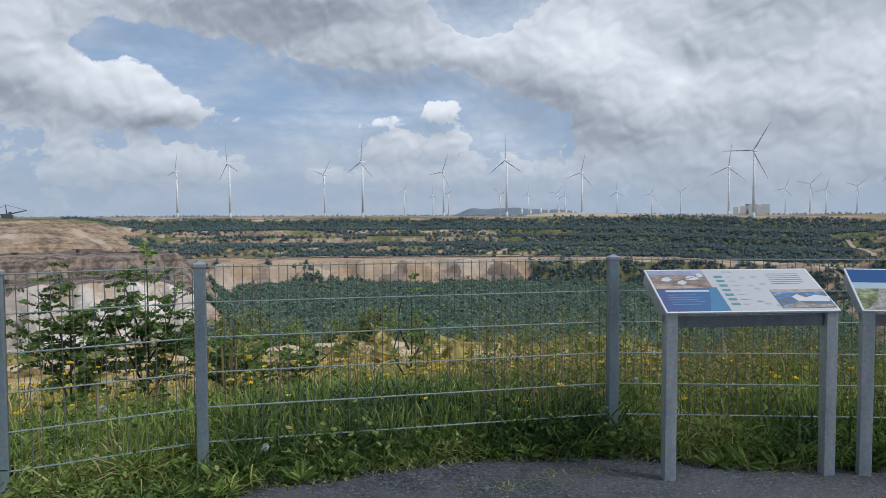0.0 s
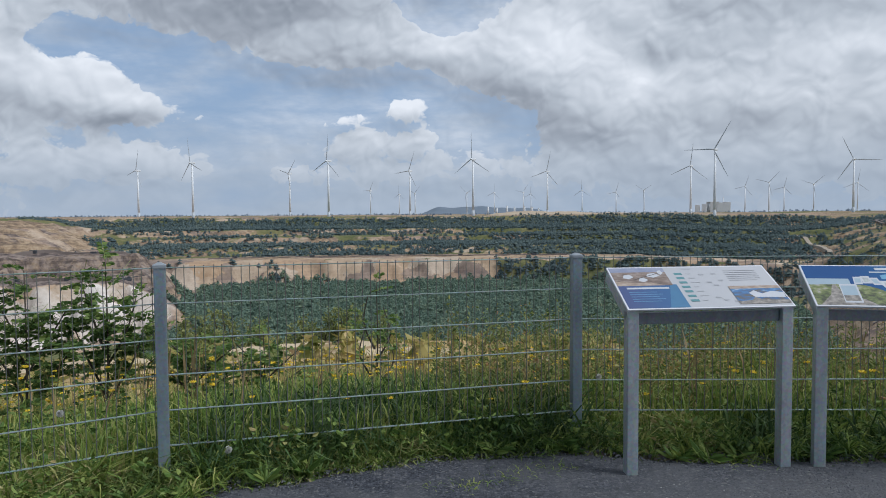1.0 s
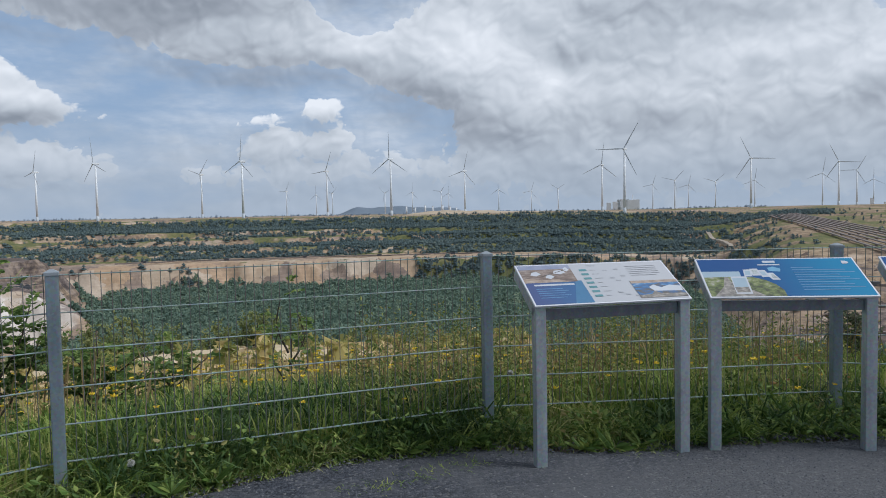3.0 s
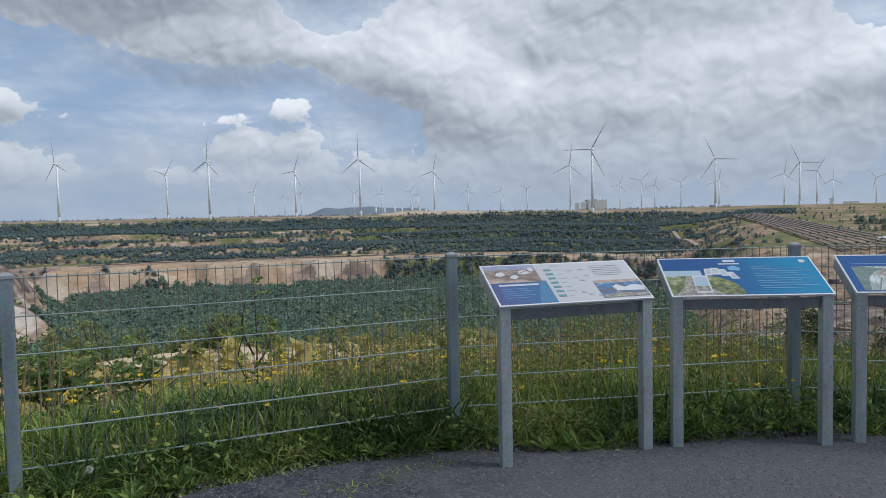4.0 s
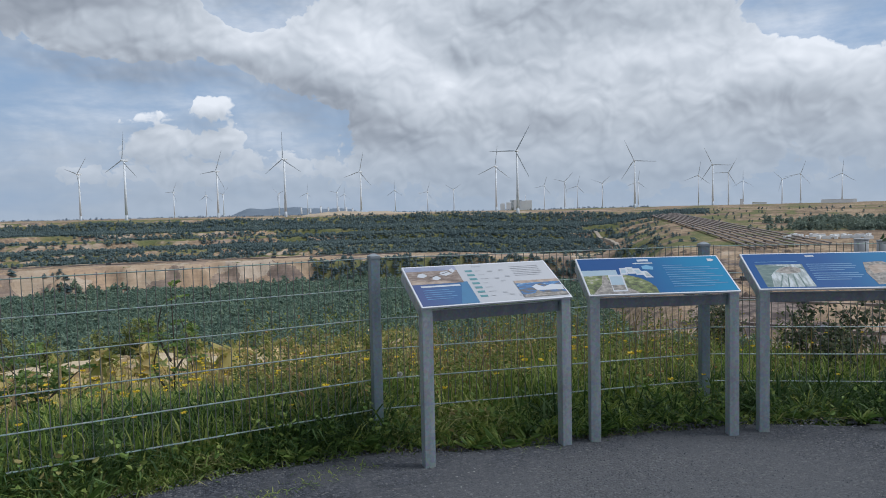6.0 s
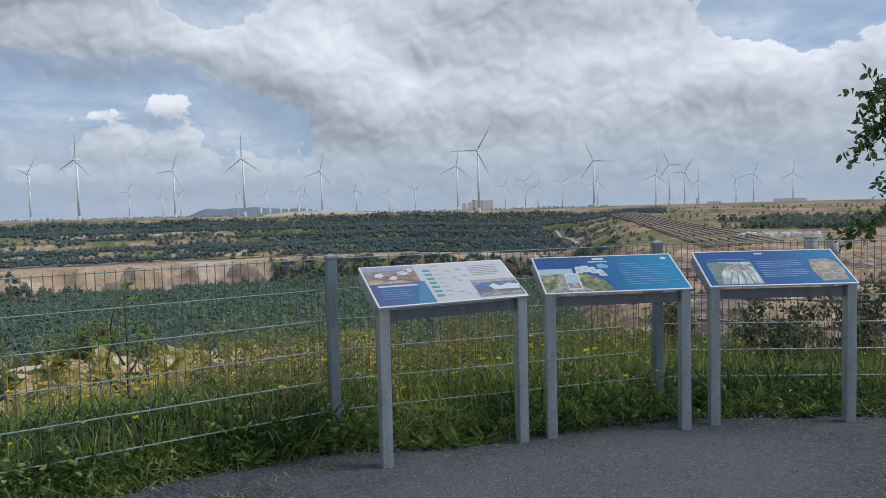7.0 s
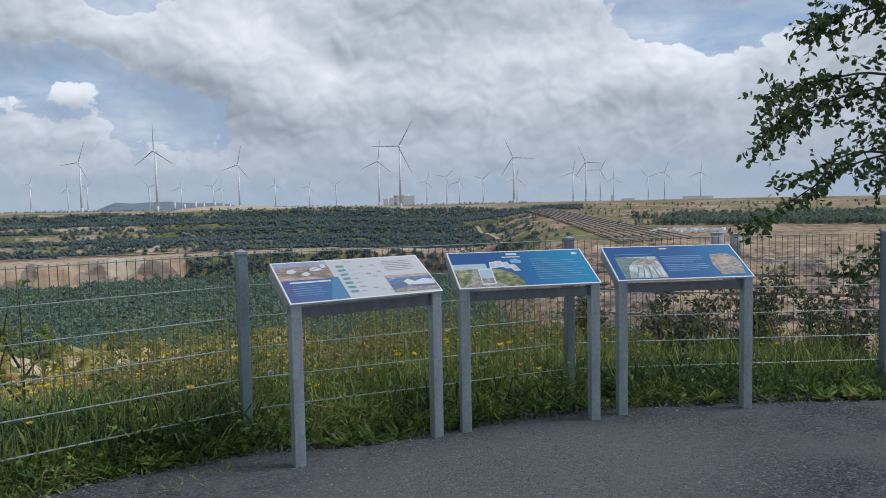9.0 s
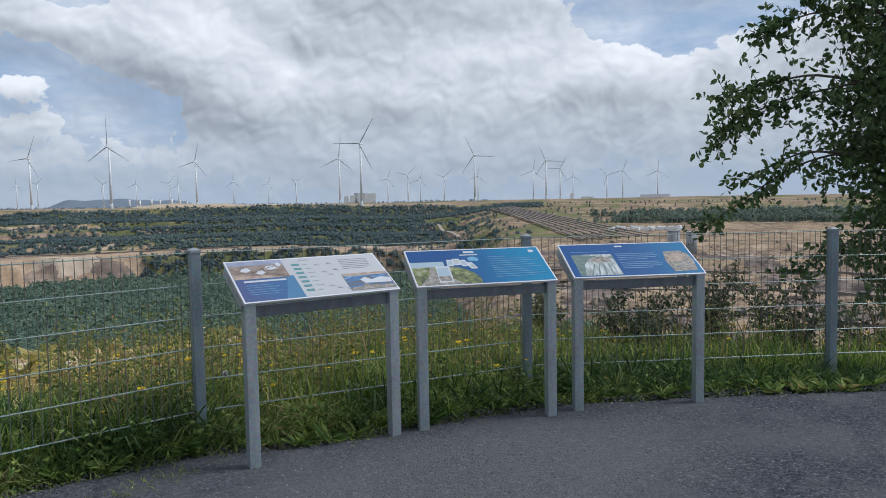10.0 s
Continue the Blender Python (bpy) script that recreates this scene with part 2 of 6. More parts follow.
def height(x, y):
    """The ground: a viewing terrace, a bank, and the open pit with its benches beyond."""
    x, y = np.asarray(x, float), np.asarray(y, float)
    r, az = np.hypot(x, y), np.degrees(np.arctan2(x, y))
    wob = ripple(x, y, 130.0, 2.0)
    left, right = 1 - ease(-22, -15.5, az + 1.6 * ripple(x, y, 70.0, 4.0) + 6.5 * ease(640, 720, r)), ease(29, 36, az)
    rr = r + (wob * 16 - (np.abs(ripple(x, y, 34.0, 6.0, 3)) - 0.4) * (16 + 14 * left)) * ease(200, 480, r)
    # bank below the terrace
    steepness = 1 - 0.62 * ease(10, 30, az)
    bank = -(0.75 * ease(4.7, 8.8, r) + 1.15 * ease(7.5, 15.5, r) + 1.25 * ease(14.5, 25, r)) * steepness
    bank = bank + 0.12 * ripple(x, y, 2.7, 5.0) * ease(7, 11, r) * (1 - ease(60, 120, r))
    bank = bank - 0.22 * (ease(0.0, 0.12, ripple(x * 0.35, y, 2.6, 8.0)) - 0.5) * ease(13, 16, r) * (1 - ease(30, 40, r))
    brink = ease(15, 27, az)
    bank = bank - brink * 0.42 * (np.clip(r - 8.3, 0, 22) - 0.35 * np.clip(r - 25, 0, 22))
    drop = -72.7 * (1 - (1 - np.clip((r - 25) / 300, 0, 1)) ** 1.5)
    # pit in the middle: floor, sand face, road bench, overgrown benches, plateau
    mid = 28 * ease(775, 812, rr) + 10 * ease(880, 935, rr) + 9.5 * ease(985, 1010, rr) + 8.5 * ease(1062, 1085, rr) + 18 * ease(1170, 1260, rr)
    # pit on one side: two high faces and dunes
    west = 22 * ease(484, 500, rr) + 13 * ease(503, 518, rr) + 13.5 * ease(566, 588, rr) + 6.5 * ease(688, 706, rr + 12 * ripple(x, y, 60, 4)) + 5 * ease(742, 762, rr + 18 * ripple(x, y, 45, 1)) + 5.5 * ease(800, 826, rr + 14 * ripple(x, y, 50, 6)) + 2.6 * ripple(x, y, 34.0, 2.0) * ease(620, 680, r) * (1 - ease(900, 1000, r)) + 8.5 * ease(860, 1150, rr)
    # pit on the other side: broad terraced floor that climbs to a hill
    east = 22 * ease(150, 300, r) + 4 * ease(328, 342, rr) + 4 * ease(388, 400, rr) + 4 * ease(442, 453, rr) + 5 * ease(505, 520, rr) + 5 * ease(590, 640, r) + 30 * np.clip((r - 640) / 540, 0, 1)
    pit = mid * (1 - left) * (1 - right) + west * left + east * right
    out = bank + drop + pit
    gullies = (np.abs(ripple(x, y, 26.0, 8.0, 4)) * 1.5 - 0.7) * (1 + 1.4 * left) * (1 - 0.85 * right * ease(560, 640, r))
    out = out + gullies * ease(300, 430, r) * (1 - ease(1250, 1600, r))
    # far country
    out = out + ease(1250, 1700, r) * (1.0 + 7.5 * ease(6, 40, az)) + ripple(x, y, 420.0, 3.0) * 2.0 * ease(1400, 2200, r)
    behind = ease(95, 125, np.abs(az - 15))
    return np.where(behind > 0, out * (1 - behind), out) - 0.02


def mesh_object(name, verts, faces, mat, smooth=False, parent=None):
    """One mesh object out of arrays: faces of one size."""
    me = bpy.data.meshes.new(name)
    verts, faces = np.asarray(verts, np.float32), np.asarray(faces, np.int32)
    me.vertices.add(len(verts))
    me.vertices.foreach_set("co", verts.ravel())
    k = faces.shape[1]
    me.loops.add(faces.size)
    me.loops.foreach_set("vertex_index", faces.ravel())
    me.polygons.add(len(faces))
    me.polygons.foreach_set("loop_start", np.arange(0, faces.size, k, dtype=np.int32))
    me.polygons.foreach_set("use_smooth", np.full(len(faces), smooth))
    me.update(calc_edges=True)
    me.validate()
    me.materials.append(mat)
    ob = new(name, me)
    ob.parent = parent
    return ob


def attribute(ob, name, values):
    ob.data.attributes.new(name, "FLOAT", "POINT").data.foreach_set("value", np.asarray(values, np.float32))


def mat_ground():
    """Soil, meadow, sand and loam; which of them lies where comes with the mesh."""
    m, n = material("pit_ground")
    p = world_place(n)
    green, sand, dark = (n.node("ShaderNodeAttribute", 2, attribute_name=k) for k in ("green", "sand", "dark"))
    chalk, ochre = (n.node("ShaderNodeAttribute", 2, attribute_name=k) for k in ("chalk", "ochre"))
    far, mid, near = n.noise(p, 0.02, 5.0, 0.6), n.noise(p, 0.25, 4.0, 0.6), n.noise(p, 9.0, 5.0, 0.65)
    strata = n.noise(n.vec("MULTIPLY", p, (0.02, 0.02, 0.4)), 1.0, 5.0, 0.6)
    rills = n.noise(n.vec("MULTIPLY", p, (0.15, 0.15, 0.05)), 1.0, 6.0, 0.72)
    streak = n.math("MULTIPLY_ADD", n.math("SUBTRACT", n.math("ADD", n.math("MULTIPLY", strata, 0.4), n.math("MULTIPLY", rills, 0.6)), 0.5), 1.9, 0.5)
    loam = n.ramp(streak, (0.3, (0.12, 0.092, 0.072)), (0.45, (0.20, 0.148, 0.105)), (0.55, (0.30, 0.22, 0.145)), (0.7, (0.38, 0.30, 0.21)))
    pale = n.ramp(n.math("ADD", n.math("MULTIPLY", streak, 0.6), n.math("MULTIPLY", far, 0.4)), (0.32, (0.17, 0.14, 0.13)), (0.46, (0.31, 0.23, 0.165)), (0.58, (0.43, 0.335, 0.25)), (0.7, (0.50, 0.42, 0.345)))
    grass = n.ramp(n.math("ADD", n.math("MULTIPLY", far, 0.5), n.math("MULTIPLY", mid, 0.5)), (0.35, (0.075, 0.095, 0.045)), (0.5, (0.125, 0.135, 0.06)), (0.65, (0.23, 0.20, 0.10)))
    warp = n.vec("ADD", n.vec("MULTIPLY", p, (0.03, 0.03, 0.022)), n.vec("MULTIPLY_ADD", n.noise(p, 0.05, 4.0, 0.6, out=1), (1.3, 1.3, 1.3), (-0.65, -0.65, -0.65)))
    lobe = n.node("ShaderNodeSeparateColor", 0, [n.node("ShaderNodeTexVoronoi", 1, {"Vector": warp, "Scale": 1.0})])
    tip = n.ramp(n.math("ADD", n.math("MULTIPLY", lobe, 0.75), n.math("MULTIPLY", streak, 0.28)), (0.15, (0.15, 0.118, 0.11)), (0.35, (0.25, 0.195, 0.165)), (0.55, (0.41, 0.285, 0.18)), (0.72, (0.43, 0.34, 0.25)), (0.92, (0.48, 0.41, 0.34)))
    chalky = n.ramp(n.math("ADD", n.math("MULTIPLY", lobe, 0.65), n.math("MULTIPLY", streak, 0.4)), (0.15, (0.26, 0.22, 0.20)), (0.4, (0.40, 0.35, 0.31)), (0.65, (0.56, 0.51, 0.46)), (0.9, (0.68, 0.64, 0.60)))
    straw = n.ramp(n.math("ADD", n.math("MULTIPLY", n.noise(p, 1.3, 5.0, 0.6), 0.6), n.math("MULTIPLY", near, 0.4)), (0.32, (0.17, 0.12, 0.055)), (0.46, (0.36, 0.265, 0.12)), (0.6, (0.52, 0.40, 0.21)), (0.72, (0.58, 0.49, 0.32)))
    pale = n.mix(0.72, pale, tip)
    coal = n.ramp(streak, (0.38, (0.07, 0.058, 0.056)), (0.5, (0.15, 0.12, 0.11)), (0.62, (0.24, 0.195, 0.17)))
    edge = n.math("MULTIPLY_ADD", mid, 0.5, -0.25)
    c = n.mix(n.step(n.math("ADD", sand, edge), 0.3, 0.7), loam, pale)
    c = n.mix(n.step(n.math("ADD", chalk, edge), 0.3, 0.7), c, chalky)
    c = n.mix(n.step(n.math("ADD", dark, edge), 0.35, 0.65), c, coal)
    c = n.mix(ochre, c, straw)
    c = n.mix(n.step(n.math("ADD", green, n.math("MULTIPLY_ADD", far, 0.6, n.math("MULTIPLY_ADD", mid, 0.6, -0.6))), 0.4, 0.6), c, grass)
    c = n.mix(1.0, c, n.ramp(near, (0.25, (0.72, 0.72, 0.72)), (0.75, (1.15, 1.15, 1.15))), "MULTIPLY")
    finish(n, c, 0.95, 0, near, 0.03, 0.6, spec=0.1)
    return m


GROUND = mat_ground()


def build_ground():
    rs = np.concatenate([np.linspace(0.0, 30, 90), 30 * np.exp(np.linspace(0.02, math.log(420 / 30), 60)), np.linspace(424, 1300, 240), 1300 * np.exp(np.linspace(0.01, math.log(4800 / 1300), 40))])
    azs = np.concatenate([np.linspace(-180, -48, 34)[:-1], np.linspace(-48, 76, 420), np.linspace(76, 180, 28)[1:-1]])
    R, A = np.meshgrid(rs[1:], np.radians(azs), indexing="ij")
    X, Y = R * np.sin(A), R * np.cos(A)
    Z = height(X, Y)
    nr, na = R.shape
    verts = np.concatenate([[[0, 0, 0]], np.stack([X, Y, Z], -1).reshape(-1, 3)])
    i, j = np.meshgrid(np.arange(nr - 1), np.arange(na), indexing="ij")
    k = (j + 1) % na
    a = 1 + np.stack([i * na + j, i * na + k, (i + 1) * na + k, (i + 1) * na + j], -1).reshape(-1, 4)
    jj = np.arange(na)
    fan = np.stack([np.zeros(na, int), 1 + (jj + 1) % na, 1 + jj, 1 + jj], -1)
    tris = np.concatenate([a[:, [0, 2, 1]], a[:, [0, 3, 2]], fan[:, :3]])
    ob = mesh_object("ground", verts, tris, GROUND, True)
    x, y, z = verts.T
    r, az = np.hypot(x, y), np.degrees(np.arctan2(x, y))
    d = 3.0
    slope = np.hypot(height(x + d, y) - height(x - d, y), height(x, y + d) - height(x, y - d)) / (2 * d)
    left, right = 1 - ease(-20, -16, az + 6.5 * ease(640, 720, r)), ease(29, 35, az)
    patch = ripple(x, y, 75.0, 6.0)
    steep = ease(0.22, 0.42, slope)
    green = 0.75 + 0.3 * patch
    green = green - 1.1 * steep * (1 - right) * ease(350, 450, r)
    green = np.where((r > 750) & (r < 850), green + 1.0 * (1 - ease(-11, -8, az + patch) * (1 - ease(5.5, 7.5, az + patch))) * (1 - left), green)
    green = np.where((r > 750) & (r < 850) & (az < -10), 0.12 + 0.3 * patch, green)
    green = np.where((r > 812) & (r < 880), 0.0, green)
    green = np.where((r > 880) & (r < 1240), np.maximum(green, 0.25 + 0.5 * ripple(x, y, 48.0, 3.0) + 0.6 * ease(0, 14, az)), green)
    green = np.where((r > 1085) & (r < 1230), 1.0, green)
    green = np.where(r > 1250, 0.35 + 0.5 * ripple(x, y, 180.0, 5.0), green)
    green = green * (1 - left * ease(470, 490, r) * (1 - ease(1000, 1100, r)))
    green = np.where(right > 0.3, np.where(r < 820, 0.12 + 0.25 * patch, 0.42 + 0.35 * patch), green)
    green = np.where((az > 27) & (az < 44) & (r > 660) & (r < 1240), 0.46 + 0.5 * ripple(x, y, 38.0, 6.0), green)
    green = np.where((r > 12.5) & (r < 30), 0.14 + 0.3 * ripple(x, y, 3.0, 1.0) + 0.5 * ease(2, 14, az), green)
    green = np.where(r <= 12.5, np.where((az > -56) & (az < 80), ease(7.5, 11.0, r), 1.0), green)
    sand = 0.5 + 0.35 * ripple(x, y, 60, 9.0)
    sand = np.where((r > 770) & (r < 820), 0.75 + 0.3 * patch, sand)
    tiers = np.where(r < 545, 0.95 + 0.5 * ripple(x, y, 22, 3.0), np.where(r < 640, 0.25, 0.42 + 0.55 * ripple(x, y, 60, 3.0)))
    sand = sand * (1 - left) + tiers * left
    sand = sand * (1 - right) + right * (0.3 + 0.55 * ripple(x, y, 18, 2.0)) * (r < 640)
    sand = np.where((r > 12.5) & (r < 30), 0.5 + 0.4 * ripple(x, y, 2.0, 6.0), sand)
    dark = right * (0.2 + 0.5 * ease(0.0, 0.4, ripple(x, y * 0.3, 45, 7.0)) + 0.6 * ripple(x * 0.6, y, 13, 3.0)) * (1 - 0.6 * ease(560, 640, r)) * (1 - ease(780, 840, r))
    dark = dark + left * 0.6 * ease(0.1, 0.5, ripple(x, y, 48, 7.0)) * (r > 650) + left * 0.55 * (r > 556) * (r < 602) + left * 0.3 * ease(0.2, 0.6, ripple(x, y, 30, 1.0)) * (r < 520) + left * 0.9 * (ease(514, 522, r) * (1 - ease(548, 556, r)) + ease(600, 606, r) * (1 - ease(640, 650, r)))
    dark = np.where((r <= 12.5) & (az > -56) & (az < 80), 1.0 - ease(7.5, 11.0, r), dark)
    chalk = left * (ease(470, 490, r) * (1 - ease(512, 520, r)) * (0.75 + 0.5 * ripple(x, y, 22, 3.0)) + ease(556, 562, r) * (1 - ease(590, 600, r)) * ease(-28, -22, az) * (0.3 + 0.7 * ripple(x, y, 18, 5.0)))
    ochre = ease(11.5, 14, r) * (1 - ease(32, 45, r)) * (1 - 0.55 * ease(4, 16, az))
    for k, v in (("green", green), ("sand", sand), ("dark", dark), ("chalk", chalk), ("ochre", ochre)):
        attribute(ob, k, v)
    tagged(ob, "grassy bank and terraced sandy open-pit mine ground", "ground", kind="structure")


build_ground()

# ---- gravel terrace ----
EDGE = [(-6, 0.5), (-3, 2.3), (-1.45, 3.25), (-0.8, 3.85), (0, 4.1), (1.1, 4.2), (2.4, 4.05), (3.6, 3.85), (4.6, 3.55), (5.6, 2.95), (7.5, 1.9), (10, 0.3)]
EX, EY = (np.array(c, float) for c in zip(*EDGE))


def mat_gravel():
    m, n = material("grey_gravel")
    p = world_place(n)
    stones = n.node("ShaderNodeTexVoronoi", 1, {"Vector": p, "Scale": 75.0})
    cells = n.node("ShaderNodeTexVoronoi", 0, {"Vector": p, "Scale": 75.0})
    fine, broad, patch = n.noise(p, 160.0, 4.0, 0.7), n.noise(p, 1.1, 4.0, 0.6), n.noise(p, 4.5, 4.0, 0.6)
    value = n.node("ShaderNodeSeparateColor", 0, [stones])
    c = n.ramp(value, (0.0, (0.019, 0.022, 0.029)), (0.5, (0.045, 0.050, 0.063)), (0.9, (0.078, 0.084, 0.10)), (1.0, (0.15, 0.15, 0.15)))
    dust = n.step(n.math("ADD", broad, n.math("MULTIPLY", patch, 0.5)), 0.6, 0.9, 0.0, 0.7)
    trodden = n.vec("LENGTH", n.vec("MULTIPLY_ADD", p, (0.5, 1.1, 0), (-1.15, -3.3, 0)), out=1)
    worn = n.step(n.math("ADD", trodden, n.math("MULTIPLY_ADD", broad, 0.8, -0.4)), 0.45, 1.1, 0.5, 0.0)
    c = n.mix(worn, c, n.ramp(fine, (0.3, (0.088, 0.091, 0.098)), (0.7, (0.165, 0.167, 0.172))))
    c = n.mix(n.math("MULTIPLY", dust, n.math("SUBTRACT", 1.0, worn)), c, n.ramp(fine, (0.3, (0.056, 0.059, 0.066)), (0.7, (0.106, 0.109, 0.116))))
    relief = n.math("SUBTRACT", n.math("MULTIPLY", fine, 0.35), n.math("MULTIPLY", cells, n.math("SUBTRACT", 1.0, dust)))
    finish(n, c, 0.9, 0, relief, 0.012, 0.8, spec=0.2)
    return m


def edge_y(x):
    return np.interp(x, EX, EY) + 0.05 * ripple(np.asarray(x, float), np.asarray(x, float) * 0.3, 0.35, 3.0) + 0.04 * np.sin(np.asarray(x) * 2.3)


def build_gravel():
    xs = np.linspace(-6, 10, 400)
    ts = np.concatenate([np.linspace(0, 0.85, 30), np.linspace(0.86, 1, 15)])
    top = edge_y(xs)
    X = np.repeat(xs[:, None], len(ts), 1)
    Y = -7 + (top[:, None] + 7) * ts[None, :]
    Z = 0.005 * ripple(X, Y, 0.9, 1.0) * ease(0, 0.2, 1 - ts)[None, :] - 0.025 * ease(0.988, 1.0, ts)[None, :] + 0.002
    verts = np.stack([X, Y, Z], -1).reshape(-1, 3)
    nx, nt = X.shape
    i, j = np.meshgrid(np.arange(nx - 1), np.arange(nt - 1), indexing="ij")
    f = np.stack([i * nt + j, (i + 1) * nt + j, (i + 1) * nt + j + 1, i * nt + j + 1], -1).reshape(-1, 4)
    ob = mesh_object("gravel_path", verts, f, mat_gravel(), True)
    tagged(ob, "dark grey fine gravel path with dusty trodden patches", "gravel path", kind="structure")


build_gravel()


# ---- mesh helpers ----
def part(name, bm, mat, parent=None, label="", smooth=False):
    me = bpy.data.meshes.new(name)
    if smooth:
        for f in bm.faces:
            f.smooth = True
    bm.to_mesh(me)
    bm.free()
    me.materials.append(mat)
    ob = new(name, me)
    ob.parent = parent
    if label:
        tagged(ob, label)
    return ob


def thing(name, m, label, category, group="", kind=""):
    ob = new(name)
    ob.empty_display_size = 0.1
    ob.matrix_world = m
    return tagged(ob, label, category, group, kind)


def box(size, at=(0, 0, 0), bevel=0.0, bm=None, turn=None):
    own = bmesh.new()
    bmesh.ops.create_cube(own, size=1.0, matrix=Matrix.Diagonal((*size, 1)))
    if bevel:
        bmesh.ops.bevel(own, geom=own.edges[:], offset=bevel, segments=2, affect="EDGES", profile=0.7)
    own.transform(Matrix.Translation(at) @ (turn or Matrix()))
    if bm is None:
        return own
    tmp = bpy.data.meshes.new("tmp")
    own.to_mesh(tmp)
    own.free()
    bm.from_mesh(tmp)
    bpy.data.meshes.remove(tmp)
    return bm


def rod(a, b, ra, rb=None, sides=6, bm=None):
    """A round bar from a to b."""
    bm = bm or bmesh.new()
    a, b = Vector(a), Vector(b)
    turn = (b - a).to_track_quat("Z", "Y").to_matrix().to_4x4()
    bmesh.ops.create_cone(bm, cap_ends=True, segments=sides, radius1=ra, radius2=ra if rb is None else rb, depth=(b - a).length,
                          matrix=Matrix.Translation((a + b) / 2) @ turn)
    return bm


# ---- fence ----
POSTS = [(-2.055, 3.47), (-1.21, 3.94), (1.235, 4.49), (3.66, 4.33), (5.95, 3.30), (8.2, 2.15)]
RAIL = 1.168


def build_fence():
    fence = thing("fence", pose(*POSTS[0], 0), "galvanised double-rod mesh fence on square steel posts in tall grass", "fence")
    base = Vector((*POSTS[0], 0))
    post_mesh = cap_mesh = None
    for k, (px, py) in enumerate(POSTS):
        before = POSTS[max(k - 1, 0)]
        after = POSTS[min(k + 1, len(POSTS) - 1)]
        turn = math.degrees(math.atan2(after[1] - before[1], after[0] - before[0]))
        if post_mesh is None:
            post = part("post", box((0.062, 0.07, 1.52), (0, 0, 0.413), 0.006), STEEL_POST, fence, "dark blue-grey galvanised square post")
            post_mesh = post.data
            bm = box((0.07, 0.078, 0.02), (0, 0, 1.178), 0.004)
            top = bmesh.ops.create_cone(bm, cap_ends=True, segments=4, radius1=0.048, radius2=0.012, depth=0.014, matrix=Matrix.Translation((0, 0, 1.194)) @ pose(0, 0, 0, 0, 0, 45))
            cap = part("cap", bm, CAP, post, "grey plastic post cap")
            cap_mesh = cap.data
        else:
            post, cap = new("post", post_mesh), new("cap", cap_mesh)
            tagged(post, "dark blue-grey galvanised square post"), tagged(cap, "grey plastic post cap")
            post.parent, cap.parent = fence, post
        post.matrix_basis = pose(px - base.x, py - base.y, 0, 0, 0, turn)
    upright = rod((0, 0, RAIL - 1.012), (0, 0, RAIL + 0.012), 0.0024, sides=5)
    upright_mesh = None
    for (ax, ay), (bx, by) in zip(POSTS, POSTS[1:]):
        a, b = Vector((ax, ay, 0)) - base, Vector((bx, by, 0)) - base
        way = (b - a).normalized()
        side = Vector((-way.y, way.x, 0))
        length = (b - a).length
        off = 0.03 * side
        for q in range(6):
            z = RAIL - 0.2 * q
            for s in (-0.006, 0.006):
                w = off + s * side + Vector((0, 0, z))
                part("horizontal_wire", rod(a + way * 0.01 + w, b - way * 0.01 + w, 0.003, sides=6), WIRE, fence)
        count = int((length - 0.05) / 0.05)
        for q in range(count + 1):
            at = a + way * (0.5 * (length - count * 0.05) + q * 0.05) + off
            if upright_mesh is None:
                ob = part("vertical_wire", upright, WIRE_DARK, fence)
                upright_mesh = ob.data
            else:
                ob = new("vertical_wire", upright_mesh)
                ob.parent = fence
            ob.matrix_basis = Matrix.Translation(at) @ pose(0, 0, 0, random.uniform(-0.25, 0.25), random.uniform(-0.25, 0.25), 0)


build_fence()

# ---- information boards ----
LEGS = [((1.388, 3.79), (2.295, 3.86)), ((2.488, 3.85), (3.357, 3.641)), ((3.583, 3.632), (4.430, 3.325))]
LOW, RISE, BACK = 0.920, 0.205, 0.35       # front edge's height, the sheet's rise and depth


def mat_sheet(name, colour_a, colour_b, axis=0, lo=-0.5, hi=0.5):
    """Printed sheet whose ink runs from one tone to another."""
    m, n = material(name)
    p = n.node("ShaderNodeTexCoord", 3)
    v = n.node("ShaderNodeSeparateXYZ", axis, [p])
    grain = n.noise(p, 14.0, 4.0)
    f = n.step(n.math("MULTIPLY_ADD", grain, 0.08, v), lo, hi)
    finish(n, n.mix(f, (*colour_a, 1), (*colour_b, 1)), n.math("MULTIPLY_ADD", grain, 0.2, 0.42), 0, spec=0.2)
    return m


def mat_photo(name, stops, scale=18.0, stretch=(1, 2.2, 1), bands=0.0):
    """A small printed picture, only broad tones of it."""
    m, n = material(name)
    p = n.node("ShaderNodeTexCoord", 3)
    a = n.noise(n.vec("MULTIPLY", p, stretch), scale, 5.0, 0.6)
    v = n.node("ShaderNodeSeparateXYZ", 1, [p])
    f = n.math("MULTIPLY_ADD", v, bands, a)
    finish(n, n.ramp(f, *stops), 0.5, spec=0.2)
    return m


